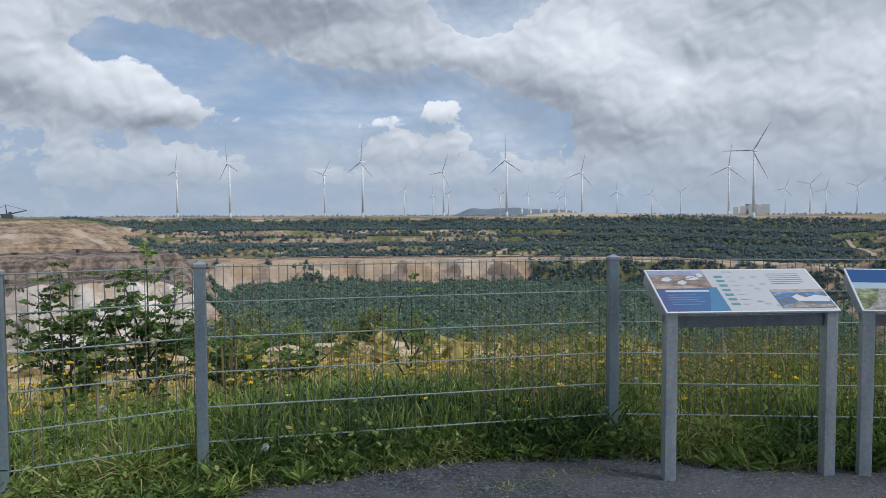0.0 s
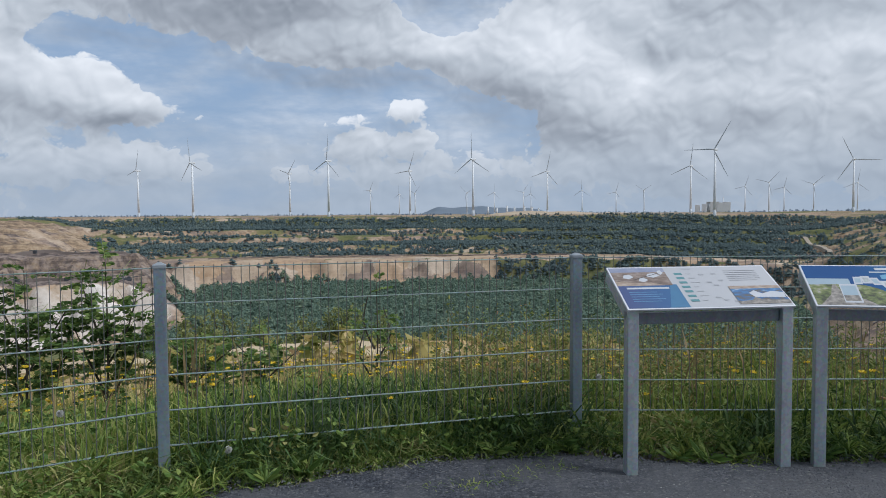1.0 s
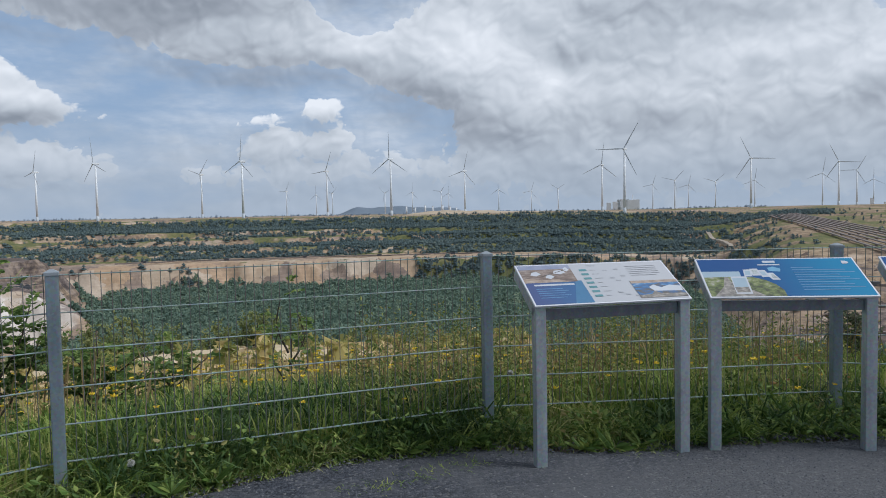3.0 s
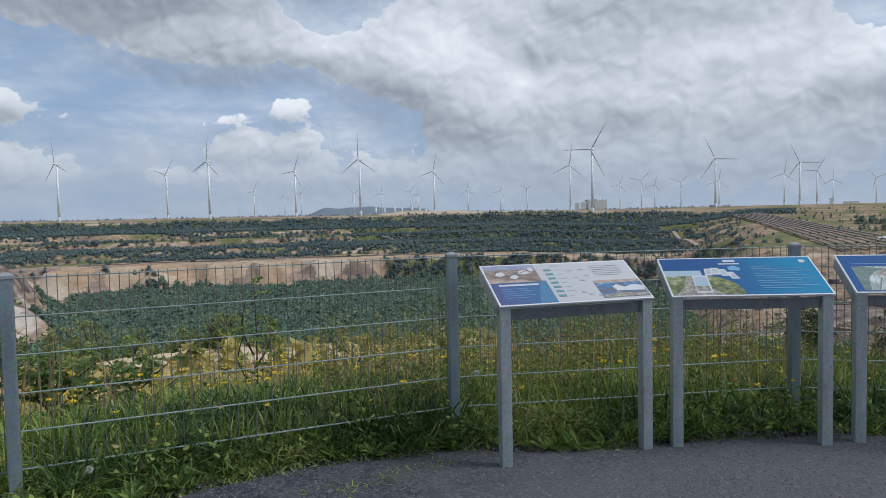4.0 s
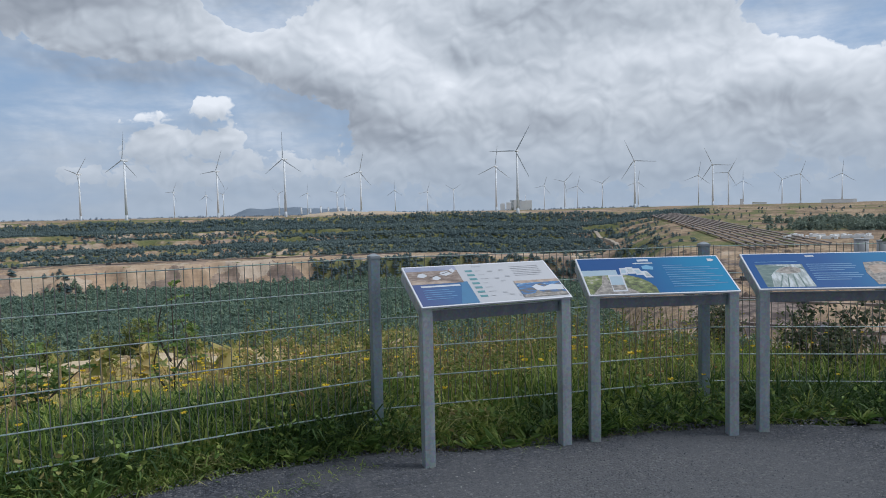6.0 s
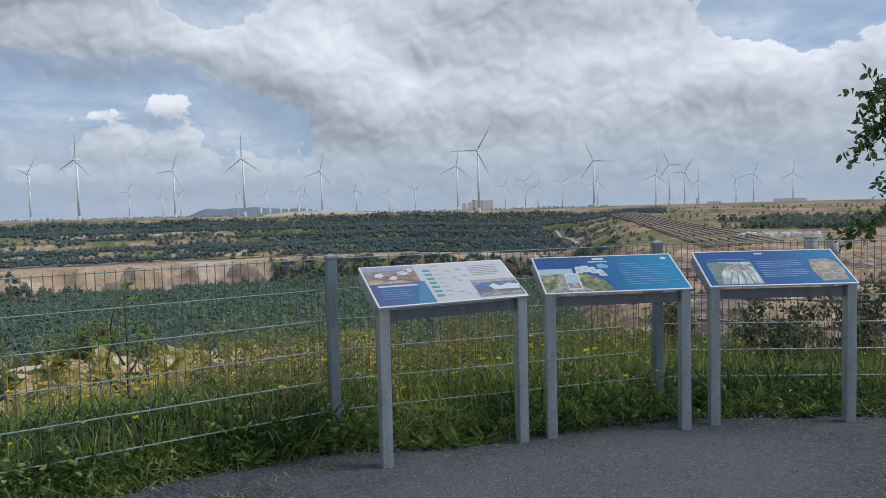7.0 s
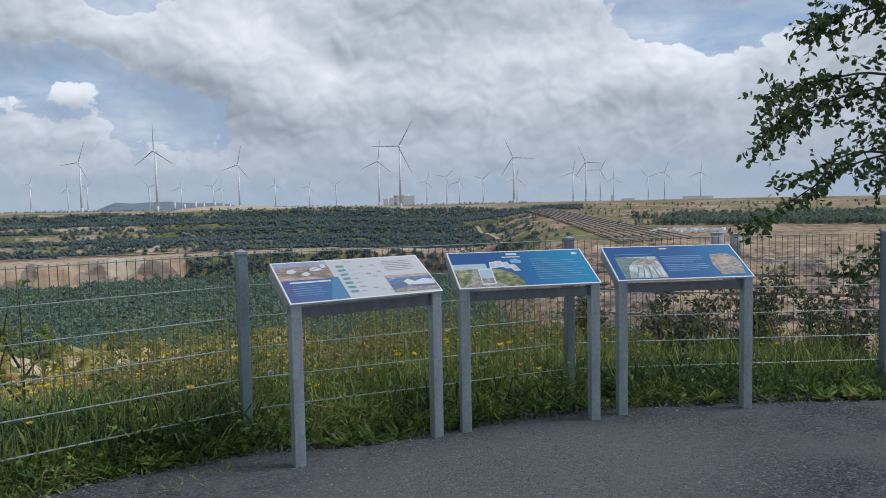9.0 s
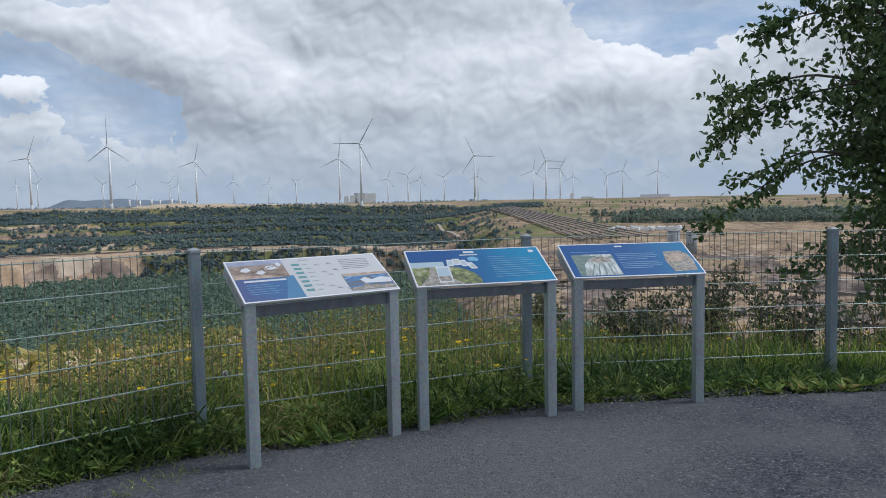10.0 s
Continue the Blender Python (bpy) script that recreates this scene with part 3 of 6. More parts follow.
WHITE = mat_sheet("printed_white", (0.376, 0.392, 0.423), (0.416, 0.428, 0.457))
EDGE_WHITE = mat_plain("white_sheet_edge", (0.576, 0.592, 0.639), 0.4)
BLUE_A = mat_sheet("printed_blue_field", (0.068, 0.088, 0.199), (0.048, 0.12, 0.257), 0, -0.5, -0.1)
BLUE_B = mat_sheet("printed_blue_turquoise", (0.016, 0.068, 0.207), (0.0064, 0.172, 0.332), 0, -0.2, 0.5)
BLUE_C = mat_sheet("printed_deep_blue", (0.0104, 0.068, 0.22), (0.008, 0.132, 0.29), 0, 0.0, 0.5)
INK_PALE = mat_plain("ink_pale_blue", (0.096, 0.216, 0.382), 0.4)
INK_WHITE = mat_plain("ink_white", (0.448, 0.472, 0.515), 0.4)
INK_GREY = mat_plain("ink_grey", (0.32, 0.336, 0.365), 0.4)
INK_TEAL = mat_plain("ink_teal", (0.08, 0.216, 0.241), 0.4)
PHOTO_PIT = mat_photo("photo_of_a_pit", ((0.3, (0.08, 0.068, 0.0664)), (0.45, (0.152, 0.12, 0.108)), (0.6, (0.216, 0.172, 0.149)), (0.75, (0.288, 0.248, 0.232))), 26.0, (1, 2.4, 1), 0.9)
PHOTO_LAKE = mat_photo("photo_of_a_lake", ((0.3, (0.128, 0.12, 0.108)), (0.40, (0.072, 0.136, 0.266)), (0.52, (0.088, 0.208, 0.398)), (0.6, (0.36, 0.408, 0.473)), (0.72, (0.4, 0.44, 0.498))), 13.0, (1, 3.4, 1), 1.2)
PHOTO_MEADOW = mat_photo("photo_of_a_meadow", ((0.32, (0.072, 0.08, 0.0581)), (0.45, (0.136, 0.168, 0.0747)), (0.55, (0.216, 0.24, 0.116)), (0.66, (0.336, 0.328, 0.299)), (0.8, (0.28, 0.4, 0.515))), 22.0, (1, 1.6, 1), 0.5)
PHOTO_SLOPE = mat_photo("photo_of_grey_slopes", ((0.3, (0.16, 0.208, 0.199)), (0.48, (0.304, 0.344, 0.349)), (0.62, (0.496, 0.528, 0.548)), (0.8, (0.4, 0.48, 0.581))), 11.0, (3.0, 0.9, 1))
INK_DARK = mat_plain("ink_dark_brown", (0.06, 0.05, 0.05), 0.4)
INK_FAINT = mat_plain("ink_faint_grey", (0.368, 0.38, 0.407), 0.4)
INK_SKY = mat_plain("ink_sky_blue", (0.288, 0.376, 0.448), 0.4)
INK_LIGHT_BLUE = mat_plain("ink_light_blue", (0.128, 0.304, 0.465), 0.4)
INK_SEA = mat_plain("ink_sea_blue", (0.048, 0.152, 0.282), 0.4, 0, 0.3, 12.0)
PHOTO_DUSK = mat_photo("photo_of_a_dusky_sky", ((0.3, (0.16, 0.192, 0.299)), (0.6, (0.272, 0.296, 0.382))), 8.0)
PHOTO_SAND = mat_photo("photo_of_sand", ((0.3, (0.24, 0.184, 0.149)), (0.5, (0.336, 0.272, 0.224)), (0.7, (0.416, 0.368, 0.332))), 24.0)
PHOTO_GREEN = mat_photo("photo_of_a_dark_slope", ((0.3, (0.08, 0.128, 0.124)), (0.6, (0.16, 0.216, 0.207))), 16.0)
PHOTO_ROCK = mat_photo("photo_of_rubble", ((0.3, (0.112, 0.112, 0.108)), (0.5, (0.24, 0.224, 0.207)), (0.7, (0.384, 0.36, 0.332))), 38.0, (1, 1.3, 1))


def build_board(k, legs, label, draw):
    (ax, ay), (bx, by) = legs
    turn = math.degrees(math.atan2(by - ay, bx - ax))
    span = math.hypot(bx - ax, by - ay)
    board = thing("information_board", pose((ax + bx) / 2, (ay + by) / 2, 0, 0, 0, turn), label, "information board", "information boards by the fence")
    tilt = math.degrees(math.atan2(RISE, BACK))
    deep = math.hypot(RISE, BACK)
    for s in (-1, 1):
        bm = box((0.064, 0.064, LOW + 0.06), (s * span / 2, 0.032, (LOW - 0.06) / 2 - 0.006), 0.006)
        part("leg", bm, STEEL, board, "galvanised square steel leg")
        bm = box((0.064, deep * 0.95, 0.06), (0, 0, 0), 0.004)
        bm.transform(Matrix.Translation((s * span / 2, BACK / 2 + 0.01, LOW + RISE / 2 - 0.042)) @ pose(0, 0, 0, tilt))
        part("arm", bm, STEEL, board)
    part("crossbar", box((span - 0.07, 0.04, 0.062), (0, 0.05, LOW - 0.052), 0.004), STEEL_SHADED, board, "steel crossbar under the sheet, shade painted into its colour")
    part("rear_rail", box((span - 0.07, 0.04, 0.04), (0, BACK - 0.03, LOW + RISE - 0.07), 0.004), STEEL_SHADED, board)
    wide = span + 0.075
    sheet = part("sheet", box((wide, deep, 0.012), (0, 0, 0), 0.002), EDGE_WHITE, board, "printed panel with a white edge")
    sheet.matrix_basis = Matrix.Translation((0, BACK / 2 - 0.012, LOW + RISE / 2)) @ pose(0, 0, 0, tilt)
    level = [0.0068]

    def field(name, x0, y0, x1, y1, mat, slant=0.0):
        """A printed field; 0 to 1 across the sheet and up it."""
        return outline(name, [(x0, y0), (x1, y0), (x1 + slant, y1), (x0 + slant, y1)], mat)

    def outline(name, pts, mat):
        """A printed field of any outline."""
        level[0] += 0.00006
        inner_w, inner_d = wide - 0.02, deep - 0.02
        bm = bmesh.new()
        vs = [bm.verts.new(((u - 0.5) * inner_w, (v - 0.5) * inner_d, level[0])) for u, v in pts]
        f = bm.faces.new(vs)
        low = bmesh.ops.extrude_face_region(bm, geom=[f])["geom"]
        for v in low:
            if isinstance(v, bmesh.types.BMVert):
                v.co.z -= 0.0005
        bmesh.ops.recalc_face_normals(bm, faces=bm.faces[:])
        return part(name, bm, mat, sheet)

    draw(field, outline)
    return board


def draw_white(field, outline):
    field("print_ground", 0, 0, 1, 1, WHITE)
    field("blue_field", 0.0, 0.0, 0.37, 0.56, BLUE_A)
    outline("blue_light", [(0.25, 0.0), (0.37, 0.0), (0.37, 0.56), (0.33, 0.56), (0.30, 0.35)], INK_SEA)
    field("photo_sky", 0.0, 0.88, 0.345, 1.0, PHOTO_DUSK)
    field("photo", 0.0, 0.54, 0.345, 0.885, PHOTO_PIT)
    outline("photo_dune", [(0.0, 0.54), (0.30, 0.54), (0.22, 0.62), (0.12, 0.60), (0.05, 0.66), (0.0, 0.64)], PHOTO_SAND)
    for x, y, w in ((0.06, 0.74, 0.07), (0.15, 0.66, 0.06), (0.21, 0.77, 0.09), (0.29, 0.84, 0.04)):
        outline("photo_machine", [(x, y), (x + 0.5 * w, y - 0.03), (x + w, y + 0.02), (x + 0.7 * w, y + 0.09), (x + 0.2 * w, y + 0.07)], INK_WHITE)
    for x, y, u, v in ((0.12, 0.70, 0.30, 0.86), (0.18, 0.72, 0.33, 0.74)):
        outline("photo_boom", [(x, y), (x + 0.02, y), (u + 0.012, v), (u, v)], INK_DARK)
    field("headline", 0.05, 0.455, 0.31, 0.495, INK_WHITE)
    for q in range(5):
        field("text_bar", 0.05, 0.37 - 0.055 * q, 0.22 + 0.03 * (q % 2), 0.385 - 0.055 * q, INK_PALE)
    field("headline", 0.46, 0.93, 0.52, 0.96, INK_GREY)
    for q in range(7):
        y = 0.80 - 0.112 * q
        field("key_bar", 0.395, y, 0.445, y + 0.05, INK_TEAL)
        field("text_bar", 0.47, y + 0.015, 0.47 + 0.03 + 0.012 * (q % 3), y + 0.03, INK_GREY)
    for q, (x, y) in enumerate([(0.55, 0.78), (0.63, 0.80), (0.57, 0.58), (0.65, 0.62), (0.6, 0.5), (0.6, 0.14), (0.66, 0.1), (0.56, 0.2)]):
        field("mark", x, y, x + 0.03, y + 0.03, INK_GREY)
    for q in range(6):
        field("text_bar", 0.72, 0.88 - 0.05 * q, 0.93 - 0.03 * (q == 5), 0.89 - 0.05 * q, INK_FAINT)
    field("photo", 0.68, 0.04, 1.0, 0.48, PHOTO_LAKE)
    field("photo_shore", 0.68, 0.41, 1.0, 0.48, PHOTO_SAND)
    outline("photo_cloud", [(0.80, 0.20), (0.99, 0.18), (1.0, 0.30), (0.93, 0.34), (0.86, 0.28), (0.82, 0.36), (0.78, 0.30)], INK_WHITE)
    outline("photo_foreground", [(0.68, 0.04), (1.0, 0.04), (1.0, 0.12), (0.84, 0.13), (0.80, 0.20), (0.77, 0.13), (0.68, 0.10)], PHOTO_ROCK)


def draw_turquoise(field, outline):
    field("print_ground", 0, 0, 1, 1, BLUE_B)
    field("photo_sky", 0.0, 0.42, 0.24, 0.66, INK_SKY)
    outline("photo", [(0.0, 0.0), (0.46, 0.0), (0.46, 0.16), (0.43, 0.30), (0.38, 0.42), (0.31, 0.50), (0.22, 0.52), (0.0, 0.50)], PHOTO_MEADOW)
    outline("photo_path", [(0.02, 0.0), (0.34, 0.0), (0.28, 0.14), (0.23, 0.2), (0.17, 0.3), (0.15, 0.5), (0.13, 0.5), (0.10, 0.25)], PHOTO_ROCK)
    field("picture_card", 0.16, 0.06, 0.26, 0.52, INK_WHITE, 0.01)
    field("picture_card_view", 0.168, 0.22, 0.252, 0.48, INK_SKY, 0.008)
    field("picture_card_view", 0.168, 0.10, 0.252, 0.24, PHOTO_ROCK)
    for q, (x, y) in enumerate([(0.26, 0.52), (0.315, 0.54), (0.37, 0.50), (0.425, 0.42)]):
        field("picture_card", x, y, x + 0.05, y + 0.19, INK_WHITE, 0.01 - 0.012 * q)
        field("picture_card_view", x + 0.008, y + 0.04, x + 0.042, y + 0.15, PHOTO_SLOPE if q % 2 else INK_SKY, 0.008 - 0.01 * q)
    outline("cloud_mark", [(0.43, 0.66), (0.50, 0.64), (0.51, 0.72), (0.47, 0.78), (0.43, 0.75)], INK_LIGHT_BLUE)
    field("headline", 0.42, 0.89, 0.50, 0.95, INK_WHITE)
    field("headline", 0.38, 0.82, 0.52, 0.85, INK_WHITE)
    for q in range(10):
        field("text_bar", 0.58, 0.74 - 0.066 * q, 0.86 + 0.05 * ((q * 7) % 3) - 0.14 * (q == 0), 0.757 - 0.066 * q, INK_PALE)
    outline("mark", [(0.92, 0.84), (0.95, 0.84), (0.965, 0.88), (0.95, 0.92), (0.92, 0.92)], INK_WHITE)


def draw_blue(field, outline):
    field("print_ground", 0, 0, 1, 1, BLUE_C)
    field("photo", 0.05, 0.03, 0.37, 0.68, PHOTO_GREEN)
    outline("photo_slope", [(0.09, 0.03), (0.37, 0.03), (0.365, 0.5), (0.32, 0.62), (0.25, 0.62), (0.17, 0.52), (0.12, 0.36)], PHOTO_SLOPE)
    outline("photo_crest", [(0.16, 0.46), (0.24, 0.40), (0.33, 0.44), (0.34, 0.56), (0.28, 0.62), (0.21, 0.58)], PHOTO_ROCK)
    outline("photo_slope", [(0.20, 0.64), (0.36, 0.60), (0.36, 0.68), (0.10, 0.68)], PHOTO_SLOPE)
    for q in range(4):
        x = 0.13 + 0.055 * q
        outline("photo_furrow", [(x, 0.03), (x + 0.012, 0.03), (0.2 + 0.035 * q, 0.38), (0.195 + 0.035 * q, 0.38)], PHOTO_GREEN)
    field("headline", 0.43, 0.90, 0.49, 0.94, INK_WHITE)
    field("text_bar", 0.06, 0.75, 0.35, 0.765, INK_PALE)
    for q in range(8):
        field("text_bar", 0.40, 0.66 - 0.06 * q - 0.03 * (q > 3), 0.71 + 0.02 * (q % 2) - 0.1 * (q in (3, 7)), 0.68 - 0.06 * q - 0.03 * (q > 3), INK_PALE)
    outline("photo", [(0.78, 0.06), (0.96, 0.08), (0.985, 0.40), (0.97, 0.62), (0.92, 0.72), (0.79, 0.70), (0.76, 0.4)], PHOTO_ROCK)
    outline("photo_heap", [(0.80, 0.36), (0.90, 0.42), (0.95, 0.56), (0.88, 0.64), (0.80, 0.58)], PHOTO_SAND)


for k, (legs, label, draw) in enumerate(zip(LEGS, (
        "white information board with photos on galvanised legs in gravel",
        "blue turquoise information board with meadow photo on galvanised legs",
        "deep blue information board with two photos on galvanised legs"), (draw_white, draw_turquoise, draw_blue))):
    build_board(k, legs, label, draw)

# ---- wind turbines ----
# bearing (degrees), distance (m), first blade's turn (degrees); one wind turns all the rotors
TURBINES = [
    (-20.3, 1680, 20), (-16.5, 1390, -10), (-9.3, 1730, 45), (-6.3, 1300, 8), (0.15, 1620, 25), (5.2, 1275, 0),
    (11.1, 1700, 15), (21.9, 1600, 8), (23.6, 1275, 32), (32.65, 1560, -25), (39.4, 2350, 30), (37.3, 2500, 10),
    (-3.0, 3000, 30), (-0.7, 3500, 0), (0.55, 3300, 50), (4.7, 3300, 70), (6.9, 3300, 10), (9.2, 3300, 40), (9.8, 3600, 5),
    (13.8, 3200, 0), (16.4, 3500, 20), (18.5, 3300, 60), (25.7, 3050, 20), (27.3, 2600, 45), (28.3, 3200, 15), (30.2, 2900, 50),
    (32.9, 2900, 10), (38.3, 1880, 95), (40.4, 3300, 0), (43.0, 3200, 75), (44.2, 2700, 20), (46.8, 2800, 5),
]


def turbine_parts(scale=1.0):
    hub = thing("wind_turbine", Matrix(), "white three-bladed wind turbine with a slim tapered tower", "wind turbine", "wind turbines along the horizon")
    part("tower", rod((0, 0, -8), (0, 0, 98), 2.4, 1.35, 20), TOWER, hub, "slim tapered pale grey tower", True)
    part("tower_foot", rod((0, 0, -8), (0, 0, 9), 2.75, 2.6, 20), TOWER_GREY, hub, "grey tower foot, darker than the tower", True)
    bm = box((3.2, 9.5, 3.4), (0, 1.5, 100), 0.9)
    part("nacelle", bm, TOWER, hub, "rounded white nacelle")
    bm = bmesh.new()
    bmesh.ops.create_uvsphere(bm, u_segments=14, v_segments=8, radius=1.7, matrix=Matrix.Translation((0, -4.2, 100)) @ Matrix.Diagonal((1, 1.5, 1, 1)))
    part("rotor_hub", bm, TOWER, hub, "white rounded rotor hub", True)
    rows = [(0, 0.8, 0.8), (3, 0.85, 0.8), (9, 1.35, 0.55), (20, 1.0, 0.4), (35, 0.7, 0.26), (44, 0.45, 0.16), (48, 0.15, 0.08)]
    for q in range(3):
        bm = bmesh.new()
        rings = []
        for z, chord, thick in rows:
            rings.append([bm.verts.new((0.8 * chord * math.cos(a) + 0.3 * chord, thick * math.sin(a), z)) for a in np.linspace(0, 2 * math.pi, 9)[:-1]])
        for lo, hi in zip(rings, rings[1:]):
            for i in range(8):
                bm.faces.new((lo[i], lo[(i + 1) % 8], hi[(i + 1) % 8], hi[i]))
        bm.faces.new(rings[-1])
        bm.faces.new(rings[0][::-1])
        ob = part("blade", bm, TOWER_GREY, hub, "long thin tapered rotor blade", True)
        ob["spoke"] = q
    return hub


def spin(ob, first):
    for c in ob.children:
        if c.name.startswith("blade"):
            c.matrix_basis = Matrix.Translation((0, -4.2, 100)) @ pose(0, 0, 0, 0, first + 120 * c["spoke"], 0)


def build_turbines():
    first = turbine_parts()
    for k, (az, d, turn) in enumerate(TURBINES):
        x, y = d * math.sin(radians(az)), d * math.cos(radians(az))
        m = pose(x, y, float(height(x, y)), 0, 0, -48)
        if k == 0:
            first.matrix_basis = m
            ob = first
        else:
            size = 1.11 if k == 8 else 1.0
            ob = copy_thing(first, m @ Matrix.Diagonal((size, size, size, 1)))
        spin(ob, turn)


build_turbines()

# ---- vegetation ----
GRASS = mat_leaf("meadow_grass", ((0.0, (0.045, 0.095, 0.02)), (0.3, (0.13, 0.215, 0.042)), (0.6, (0.25, 0.325, 0.07)), (0.85, (0.40, 0.42, 0.13)), (1.0, (0.50, 0.44, 0.22))), 0.34)
WEED = mat_leaf("broad_weed_leaf", ((0.0, (0.035, 0.075, 0.018)), (0.5, (0.11, 0.19, 0.04)), (0.9, (0.25, 0.31, 0.08)), (1.0, (0.34, 0.28, 0.12))), 0.3)
VERGE = mat_leaf("verge_grass_blade", ((0.0, (0.035, 0.07, 0.016)), (0.35, (0.085, 0.145, 0.03)), (0.7, (0.17, 0.22, 0.055)), (1.0, (0.32, 0.28, 0.14))), 0.28)
STALK_LEAF = mat_leaf("tall_weed_leaf", ((0.0, (0.065, 0.111, 0.03)), (0.4, (0.156, 0.208, 0.054)), (0.75, (0.299, 0.312, 0.096)), (1.0, (0.338, 0.182, 0.084))), 0.35)
# Lush grass darkened so that its colour holds the shade there.
SHADED_GRASS = mat_leaf("shaded_grass_blade", ((0.0, (0.022, 0.05, 0.016)), (0.5, (0.05, 0.10, 0.028)), (1.0, (0.11, 0.17, 0.05))), 0.25)
DRY = mat_leaf("dry_stalk", ((0.0, (0.16, 0.12, 0.055)), (0.5, (0.27, 0.20, 0.10)), (1.0, (0.36, 0.28, 0.16))), 0.2)
BANK = mat_leaf("bank_weed", ((0.0, (0.144, 0.18, 0.046)), (0.35, (0.264, 0.276, 0.0747)), (0.65, (0.432, 0.372, 0.127)), (1.0, (0.576, 0.444, 0.218))), 0.4)
TREE_LEAF = mat_leaf("tree_leaf", ((0.0, (0.0473, 0.0878, 0.0378)), (0.55, (0.0945, 0.155, 0.0607)), (0.9, (0.149, 0.216, 0.081)), (1.0, (0.216, 0.243, 0.108))), 0.36, 0.38)
SAPLING_LEAF = mat_leaf("sapling_leaf", ((0.0, (0.0625, 0.116, 0.0345)), (0.5, (0.119, 0.201, 0.0575)), (1.0, (0.263, 0.329, 0.0862))), 0.42)
DUSKY_LEAF = mat_leaf("dusky_shrub_leaf", ((0.0, (0.05, 0.075, 0.04)), (0.5, (0.10, 0.13, 0.07)), (0.85, (0.19, 0.19, 0.12)), (1.0, (0.30, 0.24, 0.19))), 0.3)
SHRUB_LEAF = mat_leaf("yellow_green_shrub_leaf", ((0.0, (0.115, 0.151, 0.0517)), (0.5, (0.218, 0.252, 0.0862)), (1.0, (0.368, 0.37, 0.149))), 0.4)


def mat_wood_far(name, stops, scale):
    m, n = material(name)
    r = n.node("ShaderNodeNewGeometry", "Random Per Island")
    p = world_place(n)
    f = n.math("ADD", n.math("MULTIPLY", r, 0.55), n.math("MULTIPLY_ADD", n.noise(p, scale, 4.0, 0.6), 1.1, -0.33))
    finish(n, n.ramp(f, *stops), 0.8, through=0.32, spec=0.15)
    return m


# Pine and bench woods: haze is painted in as lighter, bluer base colours.
HAZED_PINE = mat_wood_far("hazed_young_pine", ((0.0, (0.091, 0.145, 0.124)), (0.5, (0.147, 0.218, 0.169)), (0.85, (0.217, 0.277, 0.189)), (1.0, (0.294, 0.323, 0.195))), 0.03)
HAZED_FAR_WOOD = mat_wood_far("hazed_far_wood", ((0.0, (0.072, 0.108, 0.118)), (0.6, (0.112, 0.155, 0.158)), (1.0, (0.175, 0.215, 0.18))), 0.012)
# Kilometres of air haze are put into this blue-grey base colour.
HAZED_HILL_WOOD = mat_wood_far("hazed_hill_wood", ((0.0, (0.187, 0.238, 0.306)), (1.0, (0.238, 0.289, 0.35))), 0.01)
# The hill belt's green is paled for haze too.
HAZED_BELT_WOOD = mat_wood_far("hazed_green_wood", ((0.0, (0.13, 0.173, 0.149)), (0.6, (0.182, 0.23, 0.189)), (1.0, (0.247, 0.282, 0.209))), 0.03)
BARK = mat_plain("grey_brown_bark", (0.075, 0.062, 0.05), 0.9, 0, 0.4, 40.0, 0.004)
PETAL = mat_leaf("yellow_petal", ((0.0, (0.68, 0.47, 0.03)), (1.0, (0.80, 0.63, 0.06))), 0.25)
SEED = mat_leaf("white_seed_head", ((0.0, (0.55, 0.55, 0.52)), (1.0, (0.72, 0.72, 0.70))), 0.3)
STONE = mat_leaf("pale_clod", ((0.0, (0.18, 0.13, 0.075)), (0.5, (0.36, 0.28, 0.16)), (1.0, (0.43, 0.34, 0.22))), 0.0, 0.9)

RNG = np.random.default_rng(7)
FX, FY = (np.array(c, float) for c in zip(*POSTS))


def fence_y(x):
    return np.interp(x, np.concatenate([[-6], FX, [12]]), np.concatenate([[1.2], FY, [0.2]]))


def blades(name, x, y, tall, wide, lean, mat, label, seed_head=0.0):
    """Grass: each blade a bent tapering strip rooted in the ground."""
    k = len(x)
    a, b = RNG.uniform(0, 2 * math.pi, k), RNG.uniform(0, 2 * math.pi, k)
    root = np.stack([x, y, height(x, y) - 0.02], -1)
    side = np.stack([np.cos(a), np.sin(a), np.zeros(k)], -1) * wide[:, None]
    out = np.stack([np.cos(b), np.sin(b), np.zeros(k)], -1) * (tall * lean)[:, None]
    rows = []
    for t, w in ((0.0, 0.7), (0.38, 1.0), (0.74, seed_head or 0.75)):
        p = root + out * t ** 2.2
        p[:, 2] += tall * t * (1 - 0.38 * np.minimum(lean, 1.3) * t)
        rows += [p - side * w, p + side * w]
    tip = root + out
    tip[:, 2] += tall * (1 - 0.5 * np.minimum(lean, 1.3))
    verts = np.stack(rows + [tip], 1).reshape(-1, 3)
    i = 7 * np.arange(k)[:, None]
    faces = np.stack([i + [0, 1, 3], i + [0, 3, 2], i + [2, 3, 5], i + [2, 5, 4], i + [4, 5, 6]], 1).reshape(-1, 3)
    return tagged(mesh_object(name, verts, faces, mat), label, "grass", kind="stuff")


def spread(k, r0, r1, az0, az1):
    r = np.sqrt(RNG.uniform(r0 * r0, r1 * r1, k))
    a = np.radians(RNG.uniform(az0, az1, k))
    return r * np.sin(a), r * np.cos(a)


